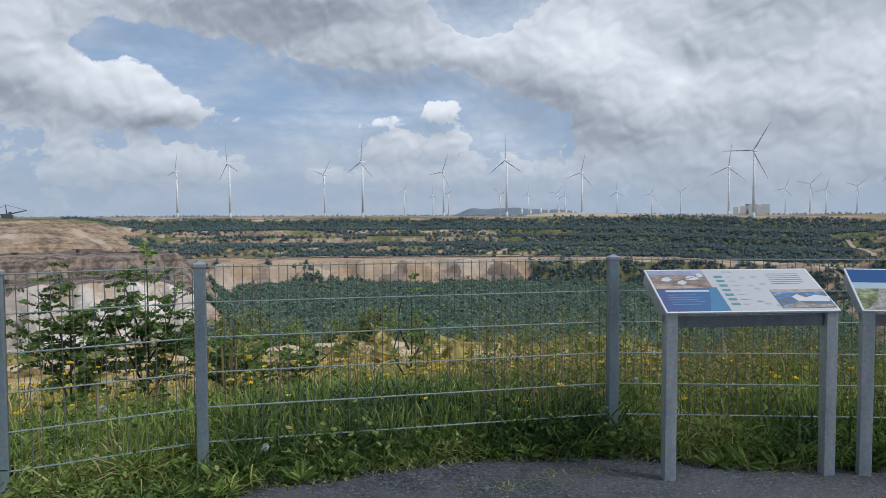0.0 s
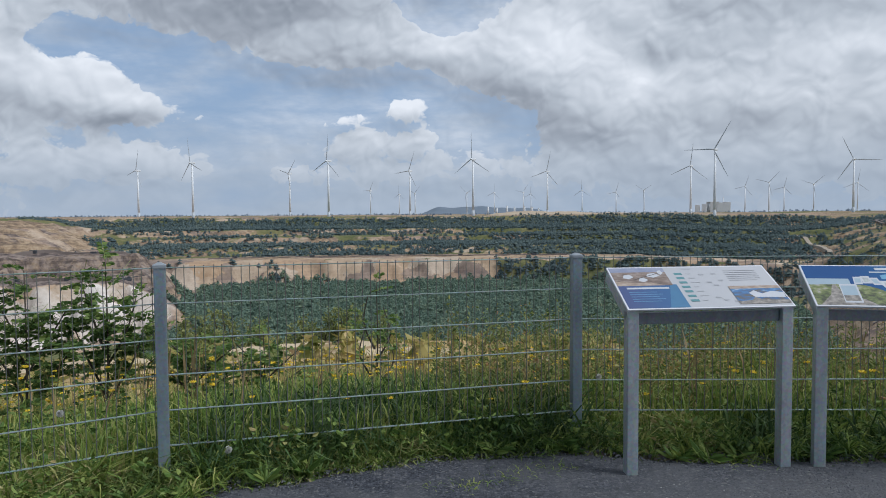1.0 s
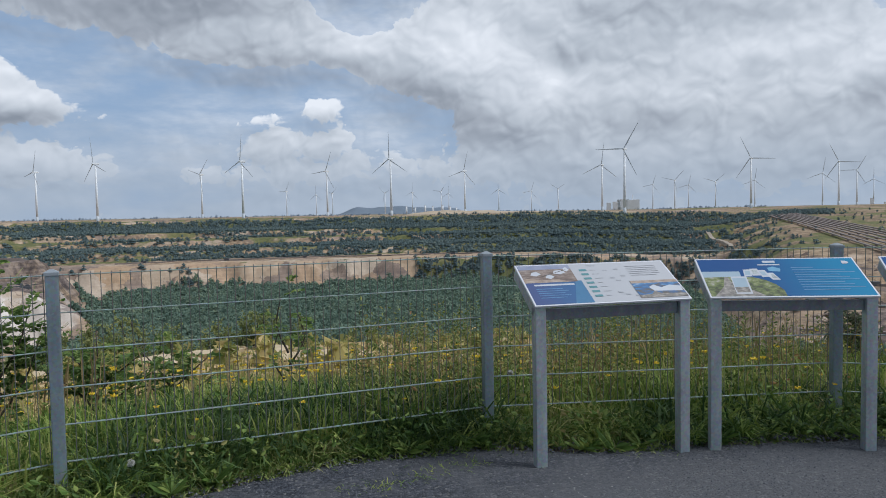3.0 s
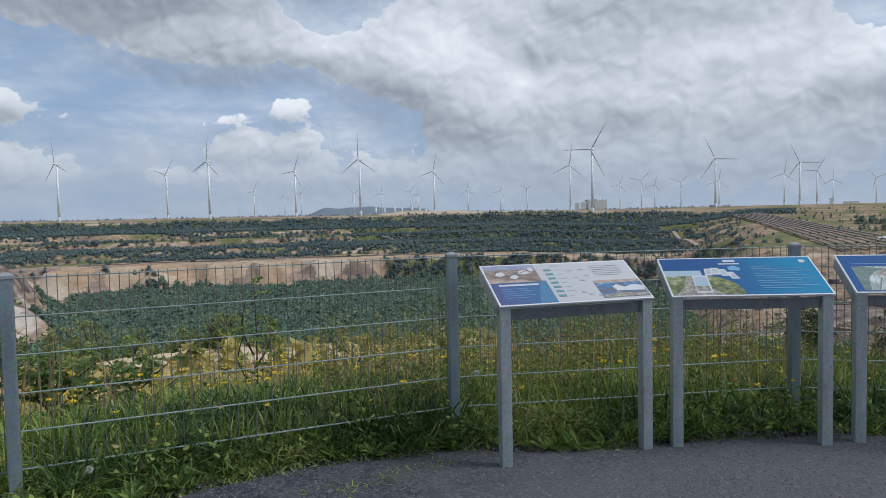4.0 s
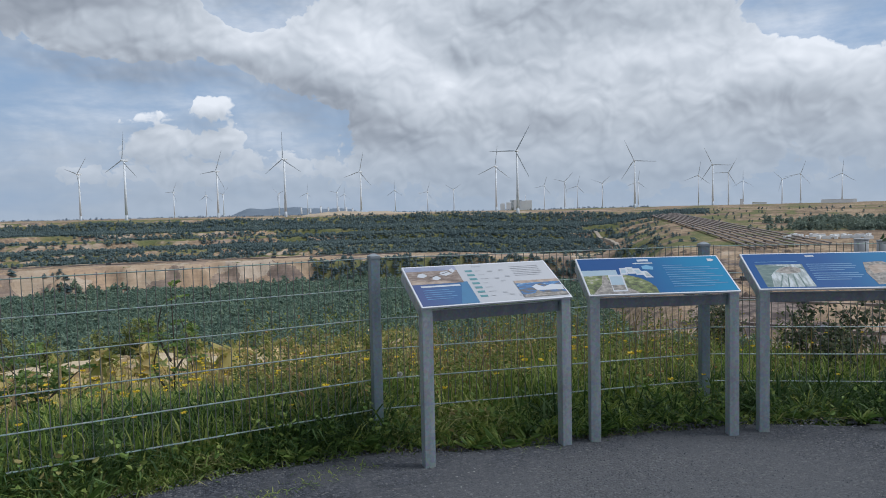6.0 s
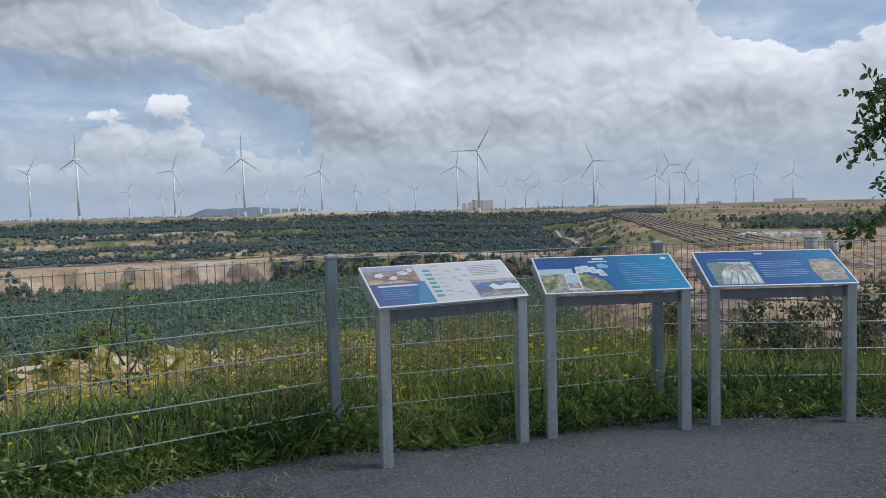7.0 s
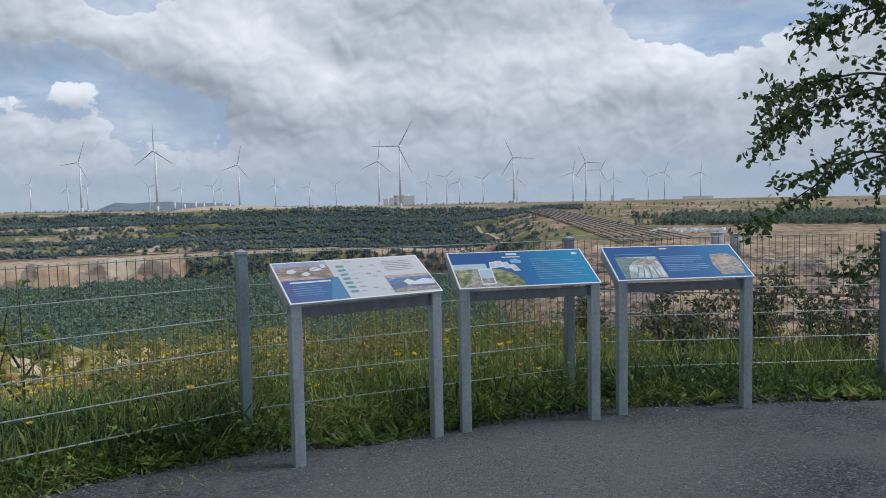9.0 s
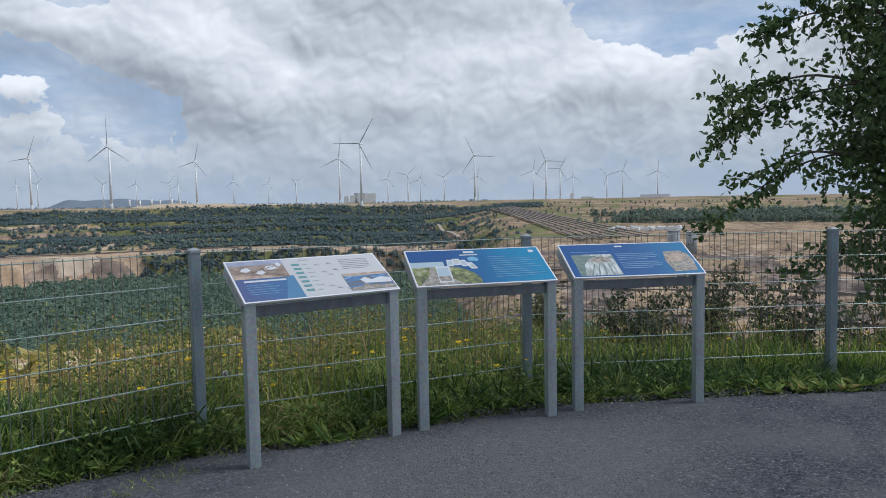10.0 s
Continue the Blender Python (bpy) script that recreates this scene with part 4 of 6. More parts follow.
def meadow():
    # behind the fence
    k = 105000
    x = RNG.uniform(-7, 11.5, k)
    back = RNG.uniform(0, 1, k) ** 1.25 * 5.2
    y = fence_y(x) + 0.07 + back
    clump = ripple(x, y, 0.55, 2.0)
    keep = RNG.uniform(-1.3, 1.0, k) < clump
    x, y, clump, back = x[keep], y[keep], clump[keep], back[keep]
    n = len(x)
    tall = (0.17 + 0.23 * RNG.uniform(0, 1, n) ** 1.5 + 0.09 * clump) * (1 + 0.35 * ease(2.0, 4.5, x) - 0.1 * ease(2, 5, back)) * (1 - 0.3 * ease(-1.2, -2.0, x))
    blades("tall_grass", x, y, np.clip(tall, 0.08, 0.75), RNG.uniform(0.0035, 0.0085, n), RNG.uniform(0.05, 0.6, n), GRASS, "tall green meadow grass behind the mesh fence")
    # verge between fence and gravel
    k = 36000
    x = RNG.uniform(-5, 10.5, k)
    lo, hi = edge_y(x) - 0.16 - 0.1 * ripple(x, x * 0.7, 0.22, 9.0), fence_y(x) + 0.06
    u = RNG.uniform(0, 1, k) ** 0.75
    y = lo + (hi - lo) * u
    keep = RNG.uniform(-1.5, 1.1, k) < 1.3 * ripple(x, y, 0.2, 4.0) + 1.3 * u - 0.65
    x, y, u = x[keep], y[keep], u[keep]
    n = len(x)
    blades("verge_grass", x, y, (0.05 + 0.16 * u) * RNG.uniform(0.5, 1.3, n), RNG.uniform(0.003, 0.008, n), RNG.uniform(0.3, 1.3, n), VERGE, "ragged low grass along the gravel edge")
    # tussocks of long arching blades
    k = 420
    cx = RNG.uniform(-5, 9, k)
    cy = edge_y(cx) + 0.02 + RNG.uniform(0, 1, k) ** 1.4 * 1.7
    per = 46
    x, y = np.repeat(cx, per) + RNG.normal(0, 0.025, k * per), np.repeat(cy, per) + RNG.normal(0, 0.025, k * per)
    tall = np.repeat(RNG.uniform(0.16, 0.42, k), per) * RNG.uniform(0.55, 1.1, k * per) * np.repeat(0.55 + 0.45 * ease(0, 0.5, cy - edge_y(cx)), per)
    blades("grass_tussocks", x, y, tall, RNG.uniform(0.003, 0.0075, k * per), RNG.uniform(0.35, 1.5, k * per), GRASS, "arching green grass tussocks along the fence foot")
    # lush grass, the shade over it put into darker blades
    k = 34000
    x = RNG.uniform(-1.1, 9.0, k)
    y = edge_y(x) + 0.04 + RNG.uniform(0, 1, k) ** 1.1 * 1.3
    keep = RNG.uniform(-1.0, 1.0, k) < ripple(x, y, 0.5, 6.0) + 0.35 - 1.3 * ease(1.1, 1.6, x) * (1 - ease(3.3, 3.9, x)) - 0.6 * ease(0.4, 0.9, -x)
    x, y = x[keep], y[keep]
    n = len(x)
    blades("shaded_grass", x, y, (0.14 + 0.2 * ease(0, 0.3, y - edge_y(x))) * RNG.uniform(0.6, 1.35, n), RNG.uniform(0.004, 0.009, n), RNG.uniform(0.2, 1.2, n), SHADED_GRASS, "lush grass beside the gravel, shade put into its dark green")
    # a few tufts in the gravel
    cx, cy = np.array([1.0, 0.75, 0.45, 5.35, 6.0, 2.1, 4.5, 5.6]), np.array([3.95, 3.82, 3.7, 2.45, 2.3, 3.95, 3.32, 2.7])
    pick = RNG.integers(0, len(cx), 1500)
    x, y = cx[pick] + RNG.normal(0, 0.09, 1500), cy[pick] + RNG.normal(0, 0.05, 1500)
    blades("gravel_tuft", x, y, RNG.uniform(0.03, 0.1, 1500), RNG.uniform(0.002, 0.004, 1500), RNG.uniform(0.5, 1.2, 1500), GRASS, "small grass tufts growing in the gravel")
    # bank below
    k = 60000
    x, y = spread(k, 7.5, 27.0, -46, 74)
    r = np.hypot(x, y)
    keep = RNG.uniform(-1.0, 1.0, k) < ripple(x, y, 1.6, 7.0) + 0.9 - 1.75 * ease(11.0, 14.5, r + 1.5 * ripple(x, y, 2.5, 3.0)) * (1 - 0.7 * ease(0, 10, np.degrees(np.arctan2(x, y))))
    keep &= (np.degrees(np.arctan2(x, y)) < 24) | (r < 9.5)
    x, y, r = x[keep], y[keep], r[keep]
    n = len(x)
    blades("bank_grass", x, y, RNG.uniform(0.12, 0.55, n) * (1 - 0.45 * ease(13, 18, r)), RNG.uniform(0.008, 0.018, n), RNG.uniform(0.2, 0.9, n), BANK, "yellowing grass and weeds on the bank")
    # dry stalks
    k = 2600
    x = RNG.uniform(-6, 10, k)
    y = fence_y(x) + 0.15 + RNG.uniform(0, 1, k) ** 0.8 * 5.0
    keep = RNG.uniform(-0.6, 1.0, k) < ripple(x, y, 1.1, 9.0) + 0.35 * ease(0.5, 2.5, x)
    x, y = x[keep], y[keep]
    n = len(x)
    blades("dry_stalk", x, y, RNG.uniform(0.4, 0.85, n), RNG.uniform(0.002, 0.0035, n), RNG.uniform(0.03, 0.25, n), DRY, "thin dry brown stalks among the grass", 2.2)


meadow()


def leaf_cloud(centres, ways, size, mat, name, parent=None, fold=0.25, slim=0.3):
    """Oval leaves, folded along the rib, each along the way given."""
    k = len(centres)
    ways = ways / np.linalg.norm(ways, axis=1, keepdims=True)
    ref = RNG.normal(0, 1, (k, 3))
    side = np.cross(ways, ref)
    side /= np.linalg.norm(side, axis=1, keepdims=True)
    nor = np.cross(side, ways)
    s = size[:, None]
    rows = [centres]
    for t, w in ((0.28, 0.86), (0.66, 0.9)):
        rib = centres + ways * s * t - nor * s * 0.15 * t * t
        rows += [rib + side * s * slim * w + nor * s * fold * 0.4, rib - side * s * slim * w + nor * s * fold * 0.4]
    tip = centres + ways * s - nor * s * 0.15
    verts = np.stack(rows + [tip], 1).reshape(-1, 3)
    i = 6 * np.arange(k)[:, None]
    faces = np.stack([i + [0, 1, 5], i + [1, 3, 5], i + [0, 5, 2], i + [2, 5, 4]], 1).reshape(-1, 3)
    return mesh_object(name, verts, faces, mat, False, parent)


def weeds():
    k = 5200
    x = RNG.uniform(-5, 10.5, k)
    y = edge_y(x) + 0.02 + RNG.uniform(0, 1, k) ** 1.2 * 3.2
    keep = RNG.uniform(-1.0, 1.0, k) < ripple(x, y, 0.8, 12.0) + 0.1
    x, y = x[keep], y[keep]
    per = 12
    n = len(x) * per
    X, Y = np.repeat(x, per) + RNG.normal(0, 0.03, n), np.repeat(y, per) + RNG.normal(0, 0.03, n)
    Z = height(X, Y) + RNG.uniform(0.01, 1, n) ** 1.3 * np.repeat(RNG.uniform(0.06, 0.34, len(x)), per)
    a = RNG.uniform(0, 2 * math.pi, n)
    ways = np.stack([np.cos(a), np.sin(a), RNG.uniform(-0.1, 0.9, n)], -1)
    ob = leaf_cloud(np.stack([X, Y, Z], -1), ways, RNG.uniform(0.02, 0.052, n), WEED, "meadow_weeds")
    tagged(ob, "broad-leaved green weeds among the grass", "weeds", kind="stuff")
    # flat rosettes along the gravel
    k = 190
    x = RNG.uniform(-4, 8, k)
    y = edge_y(x) - 0.06 + RNG.uniform(0, 1, k) ** 1.5 * 0.5
    per = 16
    n = k * per
    a = RNG.uniform(0, 2 * math.pi, n)
    ways = np.stack([np.cos(a), np.sin(a), RNG.uniform(0.15, 0.9, n)], -1)
    base = np.stack([np.repeat(x, per), np.repeat(y, per), np.full(n, 0.008)], -1)
    ob = leaf_cloud(base, ways, np.repeat(RNG.uniform(0.06, 0.15, k), per) * RNG.uniform(0.6, 1.1, n), WEED, "leaf_rosettes", None, 0.12, 0.11)
    tagged(ob, "flat green leaf rosettes at the gravel edge", "weeds", kind="stuff")
    # tall leafy stalks behind the fence
    k = 900
    x = RNG.uniform(0.4, 6.5, k)
    y = fence_y(x) + 0.15 + RNG.uniform(0, 1, k) * 2.6
    keep = RNG.uniform(-0.9, 0.9, k) < ripple(x, y, 0.9, 2.0) + 0.5 * (1 - ease(2.2, 4.0, x))
    x, y = x[keep], y[keep]
    k = len(x)
    tall = RNG.uniform(0.4, 0.95, k) * (1 - 0.22 * ease(2.5, 4.5, x))
    blades("weed_stalks", x, y, tall, np.full(k, 0.003), RNG.uniform(0.0, 0.06, k), DRY, "upright brown stalks of tall weeds behind the fence", 0.7)
    per = 34
    n = k * per
    t = RNG.uniform(0.2, 1.0, n)
    a = RNG.uniform(0, 2 * math.pi, n)
    reach = 0.05 * (1.15 - t)
    base = np.stack([np.repeat(x, per) + reach * np.cos(a), np.repeat(y, per) + reach * np.sin(a), np.repeat(height(x, y), per) + t * np.repeat(tall, per)], -1)
    ways = np.stack([np.cos(a), np.sin(a), RNG.uniform(0.0, 1.2, n)], -1)
    ob = leaf_cloud(base, ways, RNG.uniform(0.025, 0.06, n) * (1.2 - 0.6 * t), STALK_LEAF, "tall_weed_leaves", None, 0.2, 0.22)
    tagged(ob, "olive and reddish leaves of tall weeds behind the fence", "weeds", kind="stuff")
    # flowers, each a ring of petals on a stem
    k = 1300
    x = RNG.uniform(-5.5, 9.0, k)
    y = fence_y(x) - 0.12 + RNG.uniform(0, 1, k) ** 0.9 * 5.5
    keep = RNG.uniform(-0.8, 1.0, k) < ripple(x, y, 1.5, 1.0) + 0.5 * (1 - ease(2, 5, x))
    x, y = x[keep], y[keep]
    n = len(x)
    z = height(x, y) + RNG.uniform(0.26, 0.54, n)
    tops = np.stack([x, y, z], -1)
    per = 9
    a = np.tile(np.linspace(0, 2 * math.pi, per, endpoint=False), n) + np.repeat(RNG.uniform(0, 1, n), per)
    ways = np.stack([np.cos(a), np.sin(a), RNG.uniform(0.1, 0.6, n * per)], -1)
    ob = leaf_cloud(np.repeat(tops, per, 0), ways, np.repeat(RNG.uniform(0.015, 0.028, n), per), PETAL, "yellow_wildflowers")
    tagged(ob, "yellow wildflower heads scattered through the grass", "wildflowers", kind="stuff")
    blades("flower_stems", x, y, z - height(x, y) + 0.02, np.full(n, 0.0022), RNG.uniform(0.0, 0.02, n), GRASS, "thin green flower stems in the meadow")


weeds()


def seed_heads():
    for x, y, z in [(-0.86, 3.93, 0.15), (1.45, 4.75, 0.33), (-1.9, 4.2, 0.3)]:
        ob = thing("dandelion", pose(x, y, 0), "dandelion gone to a white seed head in grass", "dandelion", "dandelions in the verge")
        part("stem", rod((0, 0, -0.02), (0.005, 0, z), 0.002, 0.0016), GRASS, ob)
        ways = RNG.normal(0, 1, (160, 3))
        ways /= np.linalg.norm(ways, axis=1, keepdims=True)
        leaf_cloud(np.array([[0.005, 0, z]]) + ways * 0.004, ways, np.full(160, 0.019), SEED, "seed_head", ob)


seed_heads()


def stones():
    """Clods and stones on the eroded bench."""
    k = 1300
    x, y = spread(k, 12.5, 26.0, -44, 40)
    keep = RNG.uniform(-0.5, 1.0, k) < ripple(x, y, 2.2, 2.0)
    x, y = x[keep], y[keep]
    n = len(x)
    ico = bmesh.new()
    bmesh.ops.create_icosphere(ico, subdivisions=1, radius=1.0)
    v = np.array([q.co[:] for q in ico.verts])
    f = np.array([[q.index for q in t.verts] for t in ico.faces])
    ico.free()
    size = RNG.uniform(0.05, 0.26, n)
    stretch = RNG.uniform(0.6, 1.5, (n, 1, 3)) * [1, 1, 0.55]
    V = v[None] * (1 + RNG.uniform(-0.25, 0.25, (n, len(v), 1))) * stretch * size[:, None, None] + np.stack([x, y, height(x, y) + 0.02], -1)[:, None]
    F = (f[None] + len(v) * np.arange(n)[:, None, None]).reshape(-1, 3)
    tagged(mesh_object("clods", V.reshape(-1, 3), F, STONE), "pale sandy clods and stones on the eroded bank", "stones", kind="stuff")


stones()


# ---- woods in the pit ----
def wood_template(slim, lumps, rng):
    """A small far tree of unit height: a ragged core and loose tufts round it."""
    pts, tri = [], []
    for q in range(lumps):
        z = rng.uniform(0.05, 1.0)
        reach = slim * (1.15 - z if rng.random() < 0.75 else 0.5) * rng.uniform(0.55, 1.1)
        a = rng.uniform(0, 2 * math.pi)
        c = np.array([reach * math.cos(a), reach * math.sin(a), z])
        for _ in range(2):
            t = c + rng.normal(0, 1, (3, 3)) * [0.13, 0.13, 0.10]
            tri.append([len(pts), len(pts) + 1, len(pts) + 2])
            pts.extend(t)
    ring = 6
    for z, w in ((0.0, 0.75), (0.5, 0.6)):
        b = len(pts)
        for i in range(ring):
            a = 2 * math.pi * i / ring
            pts.append(np.array([slim * w * math.cos(a), slim * w * math.sin(a), z]) + rng.normal(0, 0.04, 3))
        pts.append(np.array([0, 0, z + 0.48]))
        tri += [[b + i, b + (i + 1) % ring, b + ring] for i in range(ring)]
    return np.array(pts), np.array(tri)


def wood(name, x, y, tall, mat, label, slim=0.42, lumps=16):
    rng = np.random.default_rng(11)
    temps = [wood_template(slim, lumps, rng) for _ in range(7)]
    z = height(x, y)
    V, F, base = [], [], 0
    which = rng.integers(0, len(temps), len(x))
    for k, (v, f) in enumerate(temps):
        s = np.where(which == k)[0]
        a = rng.uniform(0, 2 * math.pi, len(s))
        c, sn = np.cos(a), np.sin(a)
        w = tall[s] * rng.uniform(0.8, 1.35, len(s))
        X = (v[None, :, 0] * c[:, None] - v[None, :, 1] * sn[:, None]) * w[:, None] + x[s][:, None]
        Y = (v[None, :, 0] * sn[:, None] + v[None, :, 1] * c[:, None]) * w[:, None] + y[s][:, None]
        Z = v[None, :, 2] * tall[s][:, None] + z[s][:, None] - 0.2
        V.append(np.stack([X, Y, Z], -1).reshape(-1, 3))
        F.append((f[None] + base + len(v) * np.arange(len(s))[:, None, None]).reshape(-1, 3))
        base += len(v) * len(s)
    tagged(mesh_object(name, np.concatenate(V), np.concatenate(F), mat), label, "woods", kind="stuff")


def woods():
    x, y = spread(24000, 230, 785, -21, 42)
    az, r = np.degrees(np.arctan2(x, y)), np.hypot(x, y)
    limit = 785 - 300 * ease(14, 19, -az + 2 * ripple(x, y, 50, 3)) - 40 * ease(0.2, 1, ripple(x, y, 60, 2)) - 480 * ease(27, 34, az)
    keep = r < limit
    x, y = x[keep], y[keep]
    wood("pine_wood", x, y, RNG.uniform(4.0, 8.5, len(x)), HAZED_PINE, "dense young green pine wood on the pit floor")
    # overgrown benches
    x, y = spread(46000, 770, 1265, -28, 38)
    az, r = np.degrees(np.arctan2(x, y)), np.hypot(x, y)
    den = 0.3 + 1.5 * ease(1075, 1110, r) - 2.6 * ease(1205, 1240, r) + 1.1 * ripple(az * 7, r * 1.6, 46, 5) + 0.9 * ease(2, 16, az)
    den = den - 3.0 * (ease(806, 813, r) * (1 - ease(866, 880, r))) - 0.9 * ease(1008, 1020, r) * (1 - ease(1050, 1066, r)) * (1 - ease(6, 14, az))
    den = den - 3 * ((r < 830) & (az > -10) & (az < 7)) - 3.0 * ease(23.0, 26.0, -az) * (1 - ease(1150, 1180, r))
    den = den + 1.2 * (r < 806) * ease(6, 8.5, az) - 3.0 * (r < 806) * (az < -11)
    den = den - 2.6 * ease(28, 34, az + 2.2 * ripple(x, y, 90, 3.0))
    keep = RNG.uniform(-0.3, 0.8, len(x)) < den - 5.0 * (np.abs(az - 31.3 + 2.1 * (r - 879) / 180) < 0.55) * (r > 850) * (r < 1075)
    x, y = x[keep], y[keep]
    wood("bench_wood", x, y, RNG.uniform(2.0, 5.4, len(x)), HAZED_FAR_WOOD, "dark green scrub woods on the overgrown benches", 0.75, 9)
    # belt on the hill
    x, y = spread(2600, 820, 960, 39, 75)
    az, r = np.degrees(np.arctan2(x, y)), np.hypot(x, y)
    keep = RNG.uniform(-0.7, 1.0, len(x)) < 0.3 + ripple(x, y, 80, 1) + 0.8 * ease(46, 56, az) - 1.5 * ease(-45, -39, -az) + 0 * r
    x, y = x[keep], y[keep]
    wood("hill_wood", x, y, RNG.uniform(4.0, 9.0, len(x)), HAZED_BELT_WOOD, "belt of green trees on the pit slope")
    # scattered bushes on the hill and the eastern slope
    x, y = spread(260, 900, 1300, 34, 75)
    wood("hill_scrub", x, y, RNG.uniform(2.0, 4.5, len(x)), HAZED_FAR_WOOD, "scattered dark bushes on the grassy slope")
    x, y = spread(2600, 680, 1180, 27, 42)
    keep = RNG.uniform(-0.5, 1.0, len(x)) < ripple(x, y, 42, 6.0) - 0.9 * ease(33.5, 36, np.degrees(np.arctan2(x, y)))
    x, y = x[keep], y[keep]
    wood("slope_scrub", x, y, RNG.uniform(2.0, 5.0, len(x)), HAZED_FAR_WOOD, "dark bushes scattered on the olive slope", 0.7, 10)
    # low scrub on the bank
    x, y = spread(420, 11, 27, -44, 22)
    keep = RNG.uniform(-0.7, 0.8, len(x)) < ripple(x, y, 3.5, 2.0)
    x, y = x[keep], y[keep]
    wood("bank_scrub", x, y, RNG.uniform(0.25, 0.85, len(x)), BANK, "low yellow-green scrub on the eroded bank", 0.6, 34)
    # along the horizon
    x, y = spread(4200, 1700, 3400, -45, 75)
    keep = RNG.uniform(-0.2, 1.0, len(x)) < ripple(x, y, 260, 8) - 2.0 * ease(33, 36, np.degrees(np.arctan2(x, y)))
    x, y = x[keep], y[keep]
    wood("horizon_wood", x, y, RNG.uniform(3, 7, len(x)), HAZED_HILL_WOOD, "low dark tree lines on the horizon", 0.8, 10)


woods()


# ---- single trees and shrubs ----
def tube(points, r0, r1, name, mat, parent, sides=7):
    """A limb through the points, tapering."""
    pts = [Vector(p) for p in points]
    line = []
    for i in range(len(pts) - 1):
        p0, p1, p2, p3 = pts[max(i - 1, 0)], pts[i], pts[i + 1], pts[min(i + 2, len(pts) - 1)]
        for t in (0, 0.25, 0.5, 0.75):
            line.append(0.5 * ((2 * p1) + (p2 - p0) * t + (2 * p0 - 5 * p1 + 4 * p2 - p3) * t * t + (3 * p1 - p0 - 3 * p2 + p3) * t ** 3))
    line.append(pts[-1])
    bm = bmesh.new()
    rings = []
    for i, p in enumerate(line):
        way = (line[min(i + 1, len(line) - 1)] - line[max(i - 1, 0)]).normalized()
        q = way.to_track_quat("Z", "Y")
        r = r0 + (r1 - r0) * i / (len(line) - 1)
        rings.append([bm.verts.new(p + q @ Vector((r * math.cos(a), r * math.sin(a), 0))) for a in np.linspace(0, 2 * math.pi, sides + 1)[:-1]])
    for lo, hi in zip(rings, rings[1:]):
        for i in range(sides):
            bm.faces.new((lo[i], lo[(i + 1) % sides], hi[(i + 1) % sides], hi[i]))
    bm.faces.new(rings[-1])
    bm.faces.new(rings[0][::-1])
    part(name, bm, mat, parent, "", True)
    return np.array([p[:] for p in line])


def twigs(line, count, start, long, leaf, droop, rng, along=None):
    """Leaves on twigs along a limb: centres, ways and sizes."""
    C, W, S, sticks = [], [], [], []
    for _ in range(count):
        u = rng.uniform(start, 1.0) * (len(line) - 1)
        i = min(int(u), len(line) - 2)
        p = line[i] + (line[i + 1] - line[i]) * (u - i)
        d = rng.normal(0, 1, 3) + np.array([0, 0, -droop])
        d += 0.8 * (line[-1] - line[0]) / np.linalg.norm(line[-1] - line[0])
        d /= np.linalg.norm(d)
        ln = rng.uniform(0.4, 1.0) * long
        sticks.append((p, p + d * ln))
        m = max(4, int(ln / leaf * 2.2))
        for t in np.linspace(0.15, 1.0, m):
            C.append(p + d * ln * t + rng.normal(0, 0.012, 3))
            w = d * 0.5 + rng.normal(0, 0.75, 3) + np.array([0, 0, -0.35])
            W.append(w)
            S.append(leaf * rng.uniform(0.65, 1.2))
    return C, W, S, sticks


def twig_mesh(sticks, parent, mat=None):
    """All the thin twigs of a crown: three-sided sticks."""
    a, b = np.array([s[0] for s in sticks]), np.array([s[1] for s in sticks])
    off = np.array([[0.004, 0, 0], [-0.002, 0.0035, 0], [-0.002, -0.0035, 0.002]])
    V = np.concatenate([a[:, None] + off, b[:, None] + off * 0.4], 1).reshape(-1, 3)
    i = 6 * np.arange(len(a))[:, None]
    F = np.stack([i + [q, (q + 1) % 3, 3 + (q + 1) % 3, 3 + q] for q in range(3)], 1).reshape(-1, 4)
    mesh_object("branchwork", V, F, mat or BARK, False, parent)


C30, S30 = math.cos(radians(29.95)), math.sin(radians(29.95))


def yonder(c, d):
    """A place c metres across and d metres out along the bearing of the tree's side of the terrace."""
    return 0.369 + c * C30 + d * S30, -0.089 - c * S30 + d * C30


